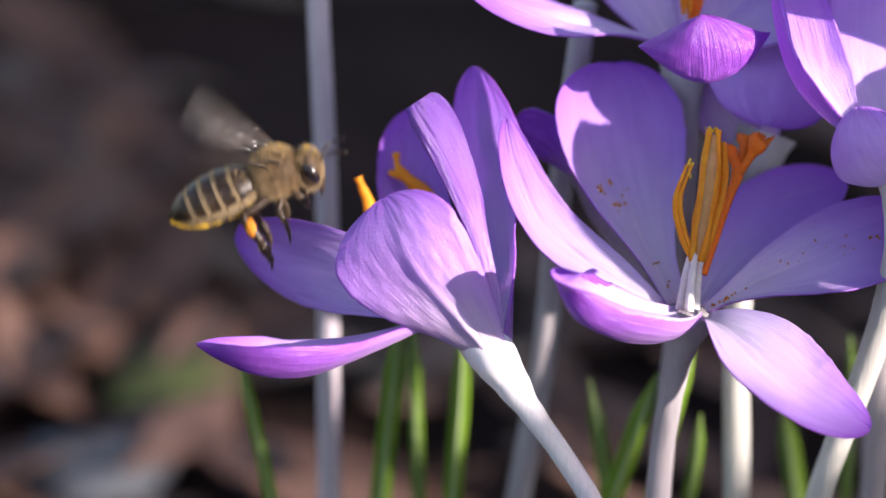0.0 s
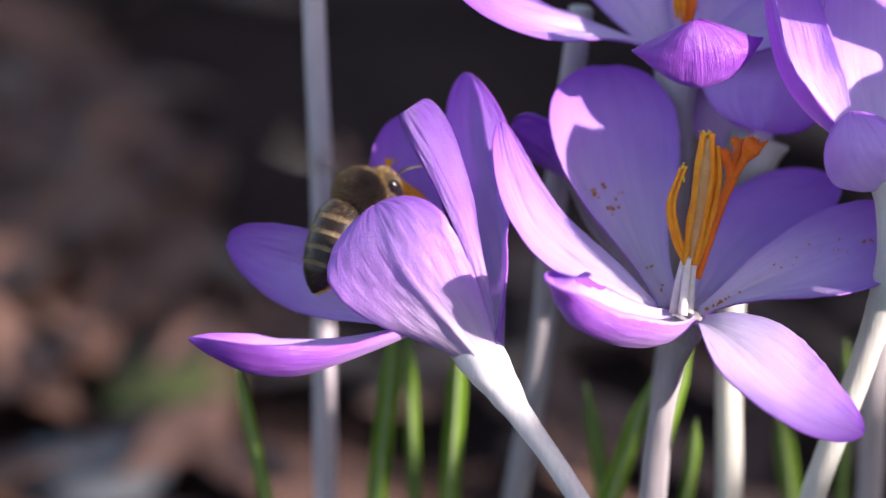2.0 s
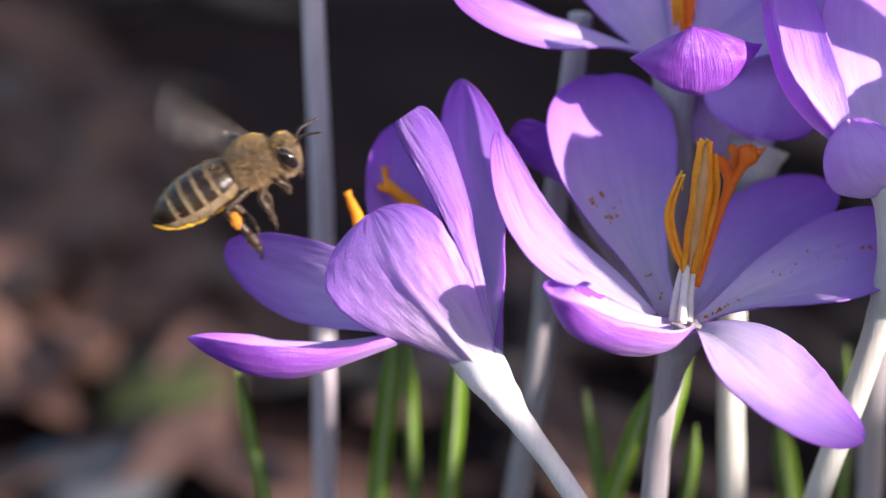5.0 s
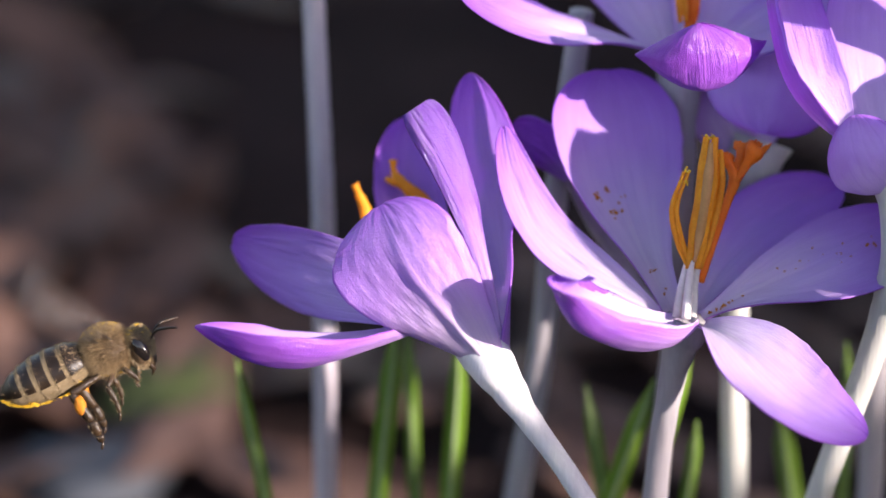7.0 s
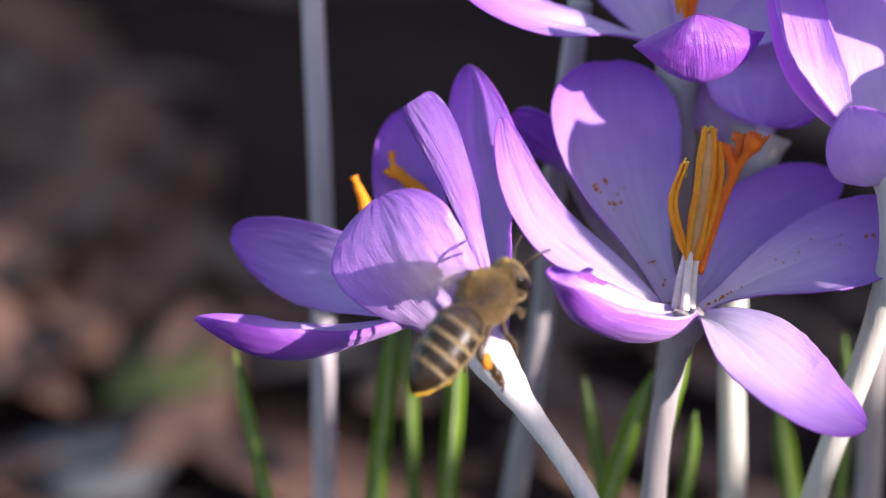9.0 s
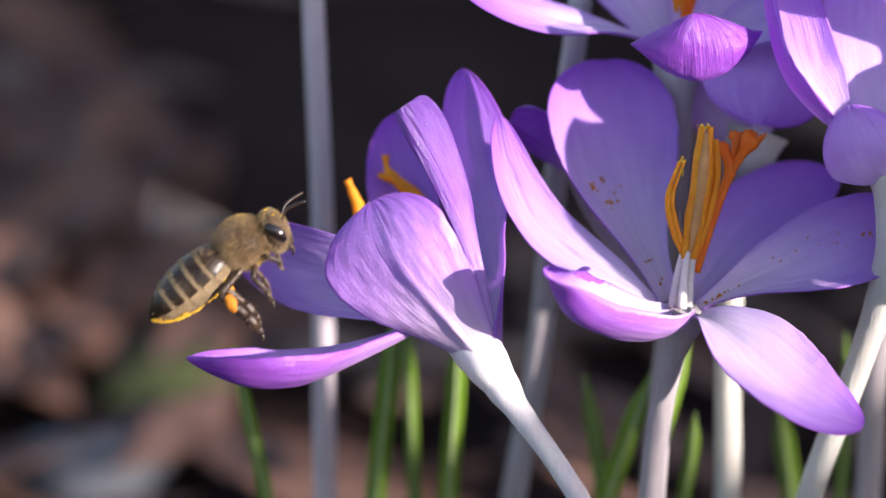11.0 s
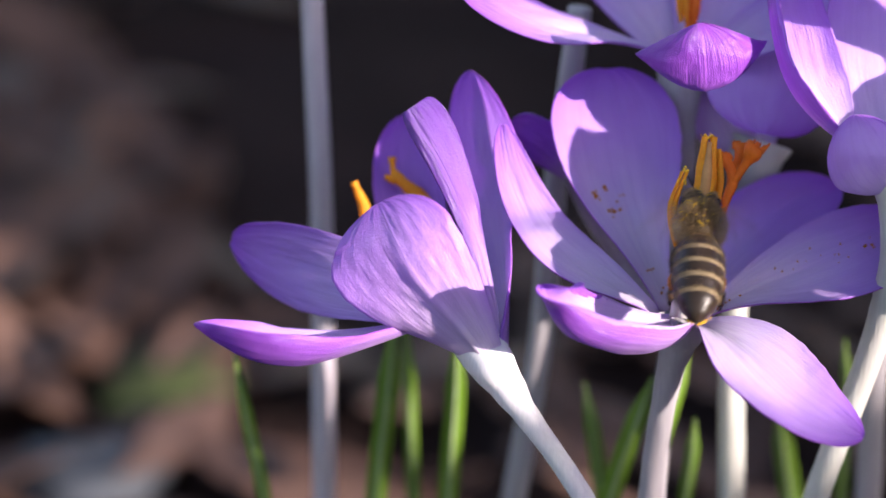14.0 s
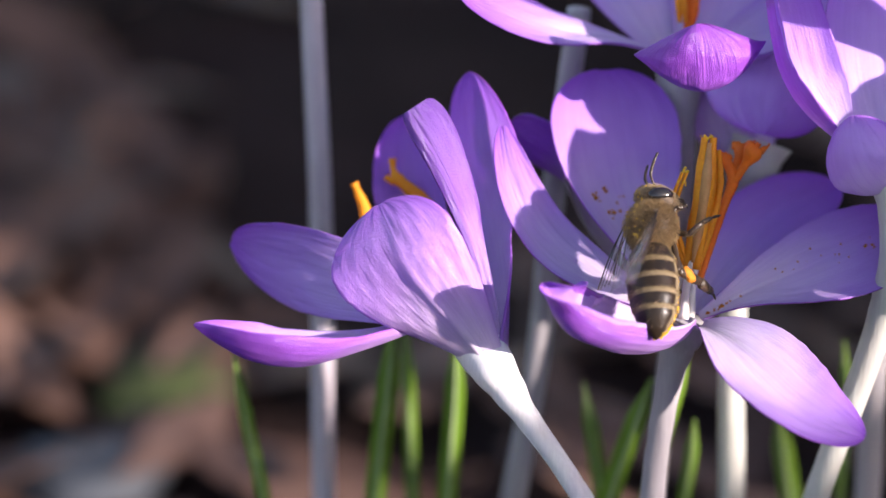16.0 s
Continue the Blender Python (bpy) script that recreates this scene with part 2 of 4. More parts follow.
def petal(parent, origin, ctrl, face, width, cup=(0.6, 0.6), face_tip=None, cup_tip=None,
          peak=0.6, claw=0.28, rise=1.25, blunt=0.44, skew=0.0, twist=0.0, seed=0,
          ripple=0.25, thick=0.22, label="", pale=1.0, outside=None, crease=0.16, hem=None):
    """A petal along a bowed midrib. face: the way its inner side looks; cup: how far either side bends up, in radians.
    hem: where on the half width the margin folds back, by how many radians, and from how far along."""
    rng = random.Random(seed)
    c = [Vector(q) for q in ctrl]
    base = c[0].copy()
    c = [q - base for q in c]
    f0 = Vector(face)
    f1 = Vector(face_tip) if face_tip else f0
    cup_tip = cup_tip or cup
    nu, nv = 56, 40
    bm = bmesh.new()
    uvl = bm.loops.layers.uv.new("uv")
    ph, off = rng.uniform(0, 6), Vector((rng.uniform(0, 90), rng.uniform(0, 90), 0))
    sheets = []
    for side in (1, -1):
        rows = []
        for i in range(nu + 1):
            q = i / nu
            t = 1 - (1 - q) ** 1.7 if q > 0 else 0.0
            t = min(t, 0.9985)
            tan = slope(c, t)
            n = f0.lerp(f1, t)
            n = (n - tan * n.dot(tan)).normalized()
            across = tan.cross(n)
            if twist:
                r = Matrix.Rotation(twist * t, 3, tan)
                n, across = r @ n, r @ across
            if t < peak:
                w = claw + (1 - claw) * math.sin(math.pi / 2 * t / peak) ** rise
            else:
                w = max(0.0, 1 - ((t - peak) / (1 - peak)) ** 2.2) ** blunt
            w *= width / 2
            bends = []
            for lo, hi in zip(cup, cup_tip):
                bend = lo + (hi - lo) * t
                bend += max(0.0, 1.25 - bend) * (1 - t) ** 5
                bends.append(bend if abs(bend) > 0.02 else 0.02)
            row = []
            for j in range(nv + 1):
                v = 2 * j / nv - 1
                bend = bends[0] if v < 0 else bends[1]
                a = v * bend
                wv = w * (1 + skew if v >= 0 else 1 - skew)
                wv *= 1 - 0.02 * abs(v) ** 6 * (1 + noise.noise(Vector((t * 22, v * 2, 7)) + off))
                p = bezier(c, t) + across * (wv * math.sin(a) / bend) + n * (wv * (1 - math.cos(a)) / bend)
                if hem and v > hem[0]:
                    fold = wv * (v - hem[0]) * max(0.0, min(1.0, 3 * (t - hem[2])))
                    p += across * (fold * (math.cos(hem[1]) - 1)) - n * (fold * math.sin(hem[1]))
                wav = ripple * (abs(v) ** 2) * math.sin(7 * t + ph + v) * t
                wav += 0.3 * noise.noise(Vector((t * 3.2, v * 1.6, 0)) + off) * min(1, 3 * t)
                wav += 0.09 * noise.noise(Vector((t * 9, v * 7, 3)) + off) * min(1, 3 * t)
                wav += 0.05 * noise.noise(Vector((t * 6, v * 19, 5)) + off) * min(1, 3 * t)
                wav -= crease * math.exp(-(v / 0.09) ** 2) * min(1, t * 4) * (1 - t)
                p += n * (wav + side * thick / 2 * (1 - 0.5 * t))
                row.append(bm.verts.new(p))
            rows.append(row)
        sheets.append(rows)

    def quad(a, b, d, e, uvs, mat):
        f = bm.faces.new((a, b, d, e))
        f.material_index = mat
        for lp, q in zip(f.loops, uvs):
            lp[uvl].uv = q
    for k, rows in enumerate(sheets):
        for i in range(nu):
            for j in range(nv):
                vs = [rows[i][j], rows[i][j + 1], rows[i + 1][j + 1], rows[i + 1][j]]
                lo, hi = (i / nu) ** pale, ((i + 1) / nu) ** pale
                uv = [(j / nv, lo), ((j + 1) / nv, lo), ((j + 1) / nv, hi), (j / nv, hi)]
                if k == 0:
                    vs, uv = vs[::-1], uv[::-1]
                quad(*vs, uv, k)
    a, b = sheets
    for i in range(nu):
        for j, flip in ((0, False), (nv, True)):
            vs = [a[i][j], b[i][j], b[i + 1][j], a[i + 1][j]]
            uv = [(j / nv, i / nu)] * 2 + [(j / nv, (i + 1) / nu)] * 2
            quad(*(vs[::-1] if flip else vs), uv[::-1] if flip else uv, 1)
    for j in range(nv):
        quad(a[nu][j], b[nu][j], b[nu][j + 1], a[nu][j + 1], [(j / nv, 1)] * 4, 1)
        quad(a[0][j], a[0][j + 1], b[0][j + 1], b[0][j], [(j / nv, 0)] * 4, 1)
    bmesh.ops.recalc_face_normals(bm, faces=bm.faces)
    grid = [[v.co.copy() for v in row] for row in sheets[0]]
    ob = part("petal", bm, (LILAC_IN, outside or LILAC_OUT), parent, base - Vector(origin), label)
    INNER[ob.name] = grid
    return ob


def dust(ob, clusters, seed, mat=None):
    """Pollen crumbs stuck on a petal's inner side: clusters of (along, across, spread, count, size)."""
    rng = random.Random(seed)
    grid = INNER[ob.name]
    bm = bmesh.new()
    for along, across, spread, count, size in clusters:
        for _ in range(count):
            i = min(54, max(1, int(56 * (along + rng.gauss(0, spread)))))
            j = min(38, max(1, int(40 * (across + rng.gauss(0, spread)))))
            p = grid[i][j].lerp(grid[i + 1][j + 1], rng.random())
            r = size * rng.uniform(0.5, 1.2)
            made = bmesh.ops.create_icosphere(bm, subdivisions=1, radius=r, matrix=Matrix.Translation(p))
            for v in made["verts"]:
                v.co += Vector((rng.gauss(0, 0.2), rng.gauss(0, 0.2), rng.gauss(0, 0.2))) * r
    part("pollen_dust", bm, mat or POLLEN_BALL, ob, label="loose pollen dust")


def tube_bm(points, radii, sides=12, steps=6, flat=None, bm=None, wob=0.0, cap=True):
    """A tapering tube through the given points. flat: (direction, factor) squeezes it."""
    bm = bm or bmesh.new()
    pts = [Vector(p) for p in points]
    path, rad = [], []
    gap = [max((q - p).length, 1e-6) for p, q in zip(pts, pts[1:])]
    tang = []
    for i, p in enumerate(pts):
        if i == 0 or i == len(pts) - 1:
            k = min(i, len(gap) - 1)
            tang.append((pts[k + 1] - pts[k]) / gap[k])
        else:
            tang.append(((pts[i] - pts[i - 1]) / gap[i - 1] * gap[i] + (pts[i + 1] - pts[i]) / gap[i] * gap[i - 1]) / (gap[i] + gap[i - 1]))
    for i in range(len(pts) - 1):
        p1, p2, m1, m2 = pts[i], pts[i + 1], tang[i] * gap[i], tang[i + 1] * gap[i]
        for k in range(steps + (i == len(pts) - 2)):
            t = k / steps
            path.append(p1 * (2 * t ** 3 - 3 * t * t + 1) + m1 * (t ** 3 - 2 * t * t + t) + p2 * (3 * t * t - 2 * t ** 3) + m2 * (t ** 3 - t * t))
            e = t * t * (3 - 2 * t)
            rad.append(radii[i] * (1 - e) + radii[i + 1] * e)
    up = Vector((0.31, 0.2, 0.93)).normalized()
    rings = []
    for i, p in enumerate(path):
        tan = (path[min(i + 1, len(path) - 1)] - path[max(i - 1, 0)]).normalized()
        if abs(tan.dot(up)) > 0.9:
            ref = Vector((1, 0.1, 0))
        else:
            ref = up
        x = (ref - tan * ref.dot(tan)).normalized()
        if rings and x.dot(last) < 0:
            x = -x
        if rings:
            x = (last - tan * last.dot(tan)).normalized()
        last = x
        y = tan.cross(x)
        ring = []
        for k in range(sides):
            a = 2 * math.pi * k / sides
            o = (x * math.cos(a) + y * math.sin(a)) * rad[i]
            if flat:
                d = Vector(flat[0]).normalized()
                o -= d * o.dot(d) * (1 - flat[1])
            if wob:
                o *= 1 + wob * noise.noise(p * 0.6 + o)
            ring.append(bm.verts.new(p + o))
        rings.append(ring)
    for r0, r1 in zip(rings, rings[1:]):
        for k in range(sides):
            bm.faces.new((r0[k], r0[(k + 1) % sides], r1[(k + 1) % sides], r1[k]))
    if cap:
        for ring, p, flip in ((rings[0], path[0], True), (rings[-1], path[-1], False)):
            c = bm.verts.new(p)
            for k in range(sides):
                tri = (ring[k], ring[(k + 1) % sides], c)
                bm.faces.new(tri[::-1] if flip else tri)
    return bm


def rel(points, origin):
    return [Vector(p) - Vector(origin) for p in points]


def plant(name, origin, label):
    ob = new(name)
    ob.location = Vector(origin) * MM
    ob.empty_display_size = 0.005
    return tagged(ob, label, "crocus", "crocus flowers")


def blob_bm(centre, radii, seed=0, rough=0.1, freq=1.2, sub=3, bm=None):
    bm = bm or bmesh.new()
    made = bmesh.ops.create_icosphere(bm, subdivisions=sub, radius=1.0)["verts"]
    off = Vector((seed * 3.1, seed * 1.7, 0))
    for v in made:
        k = 1 + rough * noise.noise(v.co * freq * 2 + off)
        v.co = Vector(centre) + Vector([a * b * k for a, b in zip(v.co, radii)])
    return bm


def grains_bm(places, rng, lo=0.05, hi=0.12):
    bm = bmesh.new()
    for p in places:
        r = rng.uniform(lo, hi)
        bmesh.ops.create_icosphere(bm, subdivisions=1, radius=r, matrix=Matrix.Translation(p))
    return bm


# ---- ground ----
def ground():
    bm = bmesh.new()
    n = 90
    size = []
    for i in range(n + 1):
        q = 2 * i / n - 1
        size.append(math.copysign(0.5 * abs(q) + 400 * abs(q) ** 9, q) * 1000)
    grid = [[bm.verts.new((x, y + 150, min(0, -1.5 + 4 * noise.noise(Vector((x, y, 0)) * 0.02)) if abs(x) + abs(y) < 2000 else -1.5)) for x in size] for y in size]
    for a, b in zip(grid, grid[1:]):
        for i in range(n):
            bm.faces.new((a[i], a[i + 1], b[i + 1], b[i]))
    ob = part("ground", bm, SOIL)
    tagged(ob, "dark crumbly garden soil under leaf litter", "ground", "", "structure")


def litter():
    """Dead leaves lying on the soil behind the flowers."""
    rng = random.Random(4)
    bm = bmesh.new()
    for k in range(2520):
        x, y = rng.uniform(-170, 170), 40 + 390 * rng.random() ** 1.8
        if k >= 2400:
            x, y = rng.uniform(-80, -32), rng.uniform(135, 205)
        elif k >= 520:
            x, y = rng.uniform(-1100, 1100), rng.uniform(-700, 1300)
            if abs(x) < 150 and -60 < y < 430:
                continue
        ln, wd = rng.uniform(14, 34), rng.uniform(7, 15)
        m = Matrix.Translation((x, y, rng.uniform(0.5, 7))) @ Euler((rng.uniform(-0.45, 0.45), rng.uniform(-0.45, 0.45), rng.uniform(0, 6.28))).to_matrix().to_4x4()
        curl, fold = rng.uniform(-0.35, 0.6), rng.uniform(-0.3, 0.5)
        rows = []
        for i in range(9):
            t = i / 8
            w = wd * max(0.03, math.sin(math.pi * t ** 0.85)) / 2 * (1 + 0.15 * math.sin(9 * t + k))
            rows.append([m @ Vector(((t - 0.5) * ln, v * w, curl * ln * (t - 0.5) ** 2 + fold * abs(v) * w + rng.uniform(-0.3, 0.3))) for v in (-1, -0.5, 0, 0.5, 1)])
        if -44 < x < 16 and y > 172 and k % 9:
            continue
        rows = [[bm.verts.new(q) for q in row] for row in rows]
        for a, b in zip(rows, rows[1:]):
            for j in range(4):
                bm.faces.new((a[j], a[j + 1], b[j + 1], b[j]))
    ob = part("leaf_litter", bm, LITTER)
    tagged(ob, "brown and tan dead leaves lying on dark soil", "leaf litter", "", "stuff")


ground()
litter()


def shade_wall(name, start, end, top):
    """An unseen stretch of plain low wall, added on the bed's sunny side; its top edge shades stems and soil."""
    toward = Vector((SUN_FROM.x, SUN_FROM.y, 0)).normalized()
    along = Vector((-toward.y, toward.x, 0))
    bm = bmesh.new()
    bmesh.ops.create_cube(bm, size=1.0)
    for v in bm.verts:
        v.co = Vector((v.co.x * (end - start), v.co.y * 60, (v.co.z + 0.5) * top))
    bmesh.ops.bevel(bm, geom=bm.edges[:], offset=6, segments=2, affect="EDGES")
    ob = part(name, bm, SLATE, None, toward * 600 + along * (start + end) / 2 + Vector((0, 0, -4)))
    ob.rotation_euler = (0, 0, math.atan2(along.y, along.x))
    tagged(ob, "unseen low grey wall added to shade stems and soil", "wall", "", "structure")


def mound(name, at, radii, mat, label, category, seed):
    ob = part(name, blob_bm((0, 0, 0), radii, seed, 0.35, 1.4), mat, None, at, label)
    tagged(ob, label, category)


mound("moss_clump", (-35.9, 135.6, 2.0), (9, 10, 3.5), MOSS, "low olive green moss clump on soil", "moss", 3)
mound("stone", (-44.1, 111.5, 3.0), (9, 8, 4), SLATE, "blue grey garden stone lying on soil", "stone", 5)
# Unseen walls with chosen heights and gaps, added to place sun and shade.
shade_wall("shade_wall_south", -2600, 6.5, 273.2)
shade_wall("shade_wall_west", 6.5, 30, 257.0)
shade_wall("shade_wall_north", 30, 44, 261.0)
shade_wall("shade_wall_east", 107, 3200, 280.4)


# ---- leaves and loose stems ----
def blade(points, width, depth, label, rib=True):
    """A narrow crocus leaf with its pale midrib, rising from the soil."""
    ob = new("crocus_leaf")
    base = Vector(points[-1])
    pts = rel(points, base)[::-1]
    n = len(pts)
    radii = [width / 2 * (0.6 + 0.4 * min(1, 2 * i / n)) for i in range(n - 1)] + [width * 0.08]
    radii[-2] = width * 0.4
    part("blade", tube_bm(pts, radii, 10, 6, ((0.1, 1, 0.3), 0.28)), LEAF, ob)
    if rib:
        off = Vector((0, -0.17 * width, 0.02 * width))
        part("midrib", tube_bm([p + off for p in pts], [r * 0.2 for r in radii], 6, 5), MIDRIB, ob, label="pale stripe along the leaf")
    ob.location = base * MM
    tagged(ob, label, "leaf", "crocus leaves")


def loose_stem(points, radii, mat, label):
    base = Vector(points[-1])
    ob = part("flower_stem", tube_bm(rel(points, base)[::-1], radii[::-1], 14, 6), mat, None, base, label)
    tagged(ob, label, "stem", "flower stems")


blade([(-18.9, 14.3, 76.5), (-17.9, 14.3, 69.8), (-16.3, 14.0, 60.2), (-11.3, 12.5, -1.0)], 1.7, 0.4, "slim dark green crocus leaf standing in soil")
blade([(-4.2, 20.1, 77.3), (-4.9, 19.9, 70.2), (-6.2, 19.3, 58.1), (-9.2, 17.8, -1.0)], 2.5, 0.4, "broad green crocus leaf with pale midrib")
blade([(-3.4, 26.1, 73.9), (-3.1, 25.8, 66.7), (-2.7, 25.0, 53.9), (-1.8, 23.5, -1.0)], 1.7, 0.4, "slim green crocus leaf with pale midrib")
blade([(1.5, 18.9, 76.2), (1.3, 18.9, 69.5), (0.6, 18.7, 57.9), (-0.9, 17.2, -1.0)], 2.4, 0.4, "broad green crocus leaf behind a flower tube")
blade([(13.4, 21.5, 69.2), (14.2, 21.4, 64.3), (15.4, 21.8, 55.9), (19.3, 20.3, -1.0)], 1.9, 0.4, "dark green pointed crocus leaf")
blade([(22.6, 13.4, 78.0), (21.6, 13.3, 73.4), (19.1, 12.2, 62.5), (11.9, 10.7, -1.0)], 1.7, 0.4, "bright green crocus leaf leaning behind a stem")
blade([(19.4, 15.5, 73.2), (18.0, 15.4, 68.6), (15.6, 15.5, 59.8), (7.3, 14.0, -1.0)], 2.5, 0.4, "bright sunlit green crocus leaf leaning over")
blade([(23.4, 15.0, 69.1), (23.2, 14.6, 66.0), (22.6, 14.8, 59.7), (19.5, 13.3, -1.0)], 1.7, 0.4, "short green pointed crocus leaf")
blade([(37.8, 23.0, 72.9), (38.2, 23.0, 68.3), (38.2, 22.3, 55.6), (38.2, 20.8, -1.0)], 1.4, 0.4, "slim green crocus leaf tip behind a stem")
blade([(32.7, 29.9, 61.2), (33.4, 29.9, 56.7), (34.5, 30.0, 50.2), (39.0, 28.5, -1.0)], 2.5, 0.4, "broad green crocus leaf deep among the stems")

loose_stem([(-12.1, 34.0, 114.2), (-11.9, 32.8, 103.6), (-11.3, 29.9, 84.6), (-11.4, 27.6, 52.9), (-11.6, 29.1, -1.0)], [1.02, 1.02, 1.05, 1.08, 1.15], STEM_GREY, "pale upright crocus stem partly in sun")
loose_stem([(12.4, 24.1, 106.3), (11.8, 23.6, 101.0), (10.4, 23.6, 88.4), (9.1, 22.4, 71.1), (6.9, 22.2, 55.7), (2.9, 21.8, -1.0)], [1.1, 1.1, 1.1, 1.15, 1.2, 1.2], STEM_MAUVE_SHADED, "pale leaning crocus stem behind the flowers")
loose_stem([(41.8, 17.7, 85.7), (40.2, 16.8, 75.5), (40.0, 16.5, 59.9), (39.6, 15.9, -1.0)], [1.1, 1.1, 1.2, 1.2], STEM_MAUVE_SHADED, "dim mauve crocus stem deep in shade")


# ---- crocus flowers ----
def stalk(points, radii, origin, parent, mat=None, name="flower_tube"):
    part(name, tube_bm(rel(points, origin), radii, 20, 8, wob=0.05), mat or TUBE, parent, label="pale tube below the petals")


def anther(points, width, origin, parent, mat, name="anther", label=""):
    """A grooved pollen sac, curved, with a notched tip."""
    pts = rel(points, origin)
    n = len(pts)
    bm = bmesh.new()
    for dx in (-0.24, 0.24):
        tube_bm([p + Vector((dx * width, -0.05 * width, 0)) for p in pts], [width * (0.2 if i in (0, n - 1) else 0.31) for i in range(n)], 9, 6, bm=bm, wob=0.3)
    part(name, bm, mat, parent, label=label)


R0 = (14.0, -9.0, 0.0)
right = plant("crocus_flower", R0, "wide open lilac crocus with orange stigma and yellow anthers")
stalk([(21.0, -2.6, 89.6), (20.7, -2.7, 88.6), (20.3, -2.5, 87.0), (19.8, -2.2, 84.4), (19.3, -2.4, 80.9), (18.8, -2.5, 76.4), (18.5, -2.6, 71.2), R0], [1.9, 1.9, 1.5, 1.22, 1.08, 1.05, 1.1, 1.1], R0, right, STEM_MAUVE_SHADED)
back_petal = petal(right, R0, [(19.54, -1.74, 89.91), (16.06, 5.44, 95.49), (15.72, 8.84, 93.55), (14.29, 15.90, 104.40)], (0.33, -0.91, 0.51), 13.65, (0.79, 1.05), (0.16, -0.72, 0.72), (0.44, 0.82),
      peak=0.83, claw=0.21, rise=1.68, blunt=0.44, skew=-0.11, twist=0.34, pale=1.5, seed=1)
petal(right, R0, [(18.43, -2.44, 89.84), (13.96, -1.82, 93.71), (7.16, 2.33, 91.88), (5.14, 6.42, 103.54)], (0.29, -0.48, 0.81), 5.54, (0.53, 0.07), (0.29, -0.81, 0.82), (0.30, 0.57),
      peak=0.53, claw=0.19, rise=1.51, blunt=0.55, skew=-0.01, twist=0.20, pale=1.5, seed=2)
front_petal = petal(right, R0, [(21.06, -3.96, 89.70), (18.16, -8.96, 88.56), (9.24, -14.28, 92.89), (9.00, -11.96, 98.99)], (-0.09, 0.15, 1.00), 10.93, (1.57, 1.28), (-0.02, 0.13, 0.98), (1.79, 2.00),
      peak=0.47, claw=0.30, rise=1.04, blunt=0.38, skew=0.19, twist=0.03, pale=1.45, ripple=0.1, seed=3)
petal(right, R0, [(21.99, -4.20, 89.78), (25.18, -8.75, 91.69), (27.43, -13.42, 88.27), (34.91, -15.80, 85.88)], (0.20, -0.44, 0.87), 9.33, (0.69, 0.59), (0.63, -0.22, 0.94), (-0.34, 0.29),
      peak=0.53, claw=0.15, rise=1.21, blunt=0.56, skew=0.00, twist=0.38, pale=1.5, ripple=0.2, seed=4)
side_petal = petal(right, R0, [(22.06, -2.77, 89.83), (27.53, -0.73, 92.48), (31.49, 0.95, 92.28), (40.53, 4.28, 95.40)], (-0.11, -0.33, 0.94), 9.12, (0.80, 0.74), (-0.08, -0.39, 0.92), (0.67, 0.42),
      peak=0.72, claw=0.15, rise=1.50, blunt=0.41, skew=0.17, twist=0.23, pale=1.5, seed=5)
petal(right, R0, [(21.58, -0.78, 89.23), (24.89, 5.44, 92.15), (28.88, 10.43, 92.93), (35.07, 13.04, 94.50)], (-0.31, -0.56, 0.75), 8.87, (0.53, 0.38), (-0.30, -0.57, 0.77), (0.50, 0.58),
      peak=0.56, claw=0.25, rise=1.18, blunt=0.48, skew=0.06, twist=-0.16, pale=0.7, seed=6)
dust(back_petal, [(0.36, 0.25, 0.012, 6, 0.22), (0.31, 0.33, 0.014, 4, 0.18), (0.40, 0.37, 0.014, 3, 0.17), (0.37, 0.48, 0.02, 3, 0.14), (0.28, 0.38, 0.02, 3, 0.17), (0.06, 0.5, 0.04, 7, 0.11)], 1)
dust(side_petal, [(0.55, 0.5, 0.06, 7, 0.1), (0.66, 0.55, 0.01, 3, 0.16), (0.35, 0.4, 0.06, 6, 0.09), (0.04, 0.5, 0.04, 14, 0.15)], 2)
dust(front_petal, [(0.06, 0.5, 0.04, 40, 0.15), (0.12, 0.6, 0.05, 14, 0.13), (0.22, 0.72, 0.03, 6, 0.13)], 3, POLLEN)
for pts in ([(19.8, -3.6, 90.4), (20.2, -2.7, 93.0), (20.7, -1.9, 94.9)], [(20.5, -4.5, 90.7), (20.7, -3.3, 93.0), (21.0, -2.2, 95.1)], [(21.1, -3.6, 90.4), (21.3, -2.3, 92.8), (21.6, -1.2, 94.9)]):
    part("filament", tube_bm(rel(pts, R0), [0.42, 0.34, 0.3], 10, 6), FILAMENT, right, label="white filament")
anther([(20.8, -2.2, 94.5), (20.0, -1.5, 96.4), (19.5, -0.4, 99.0), (20.5, 0.9, 101.9)], 0.8, R0, right, ANTHER)
anther([(21.1, -2.4, 94.4), (21.7, -0.8, 97.7), (22.3, 1.2, 101.5), (22.6, 2.7, 104.3)], 1.6, R0, right, ANTHER)
anther([(21.5, -1.7, 94.0), (22.6, 0.3, 97.0), (23.4, 2.5, 100.1), (23.3, 3.8, 102.6)], 1.1, R0, right, ANTHER)
part("connective", tube_bm(rel([(21.2, -2.75, 95.2), (21.75, -1.2, 97.8), (22.35, 0.8, 101.5), (22.6, 2.2, 104.0)], R0), [0.14, 0.46, 0.5, 0.2], 8, 6), CONNECTIVE, right, label="dull tan strip between the pollen sacs")
crumbs = random.Random(31)
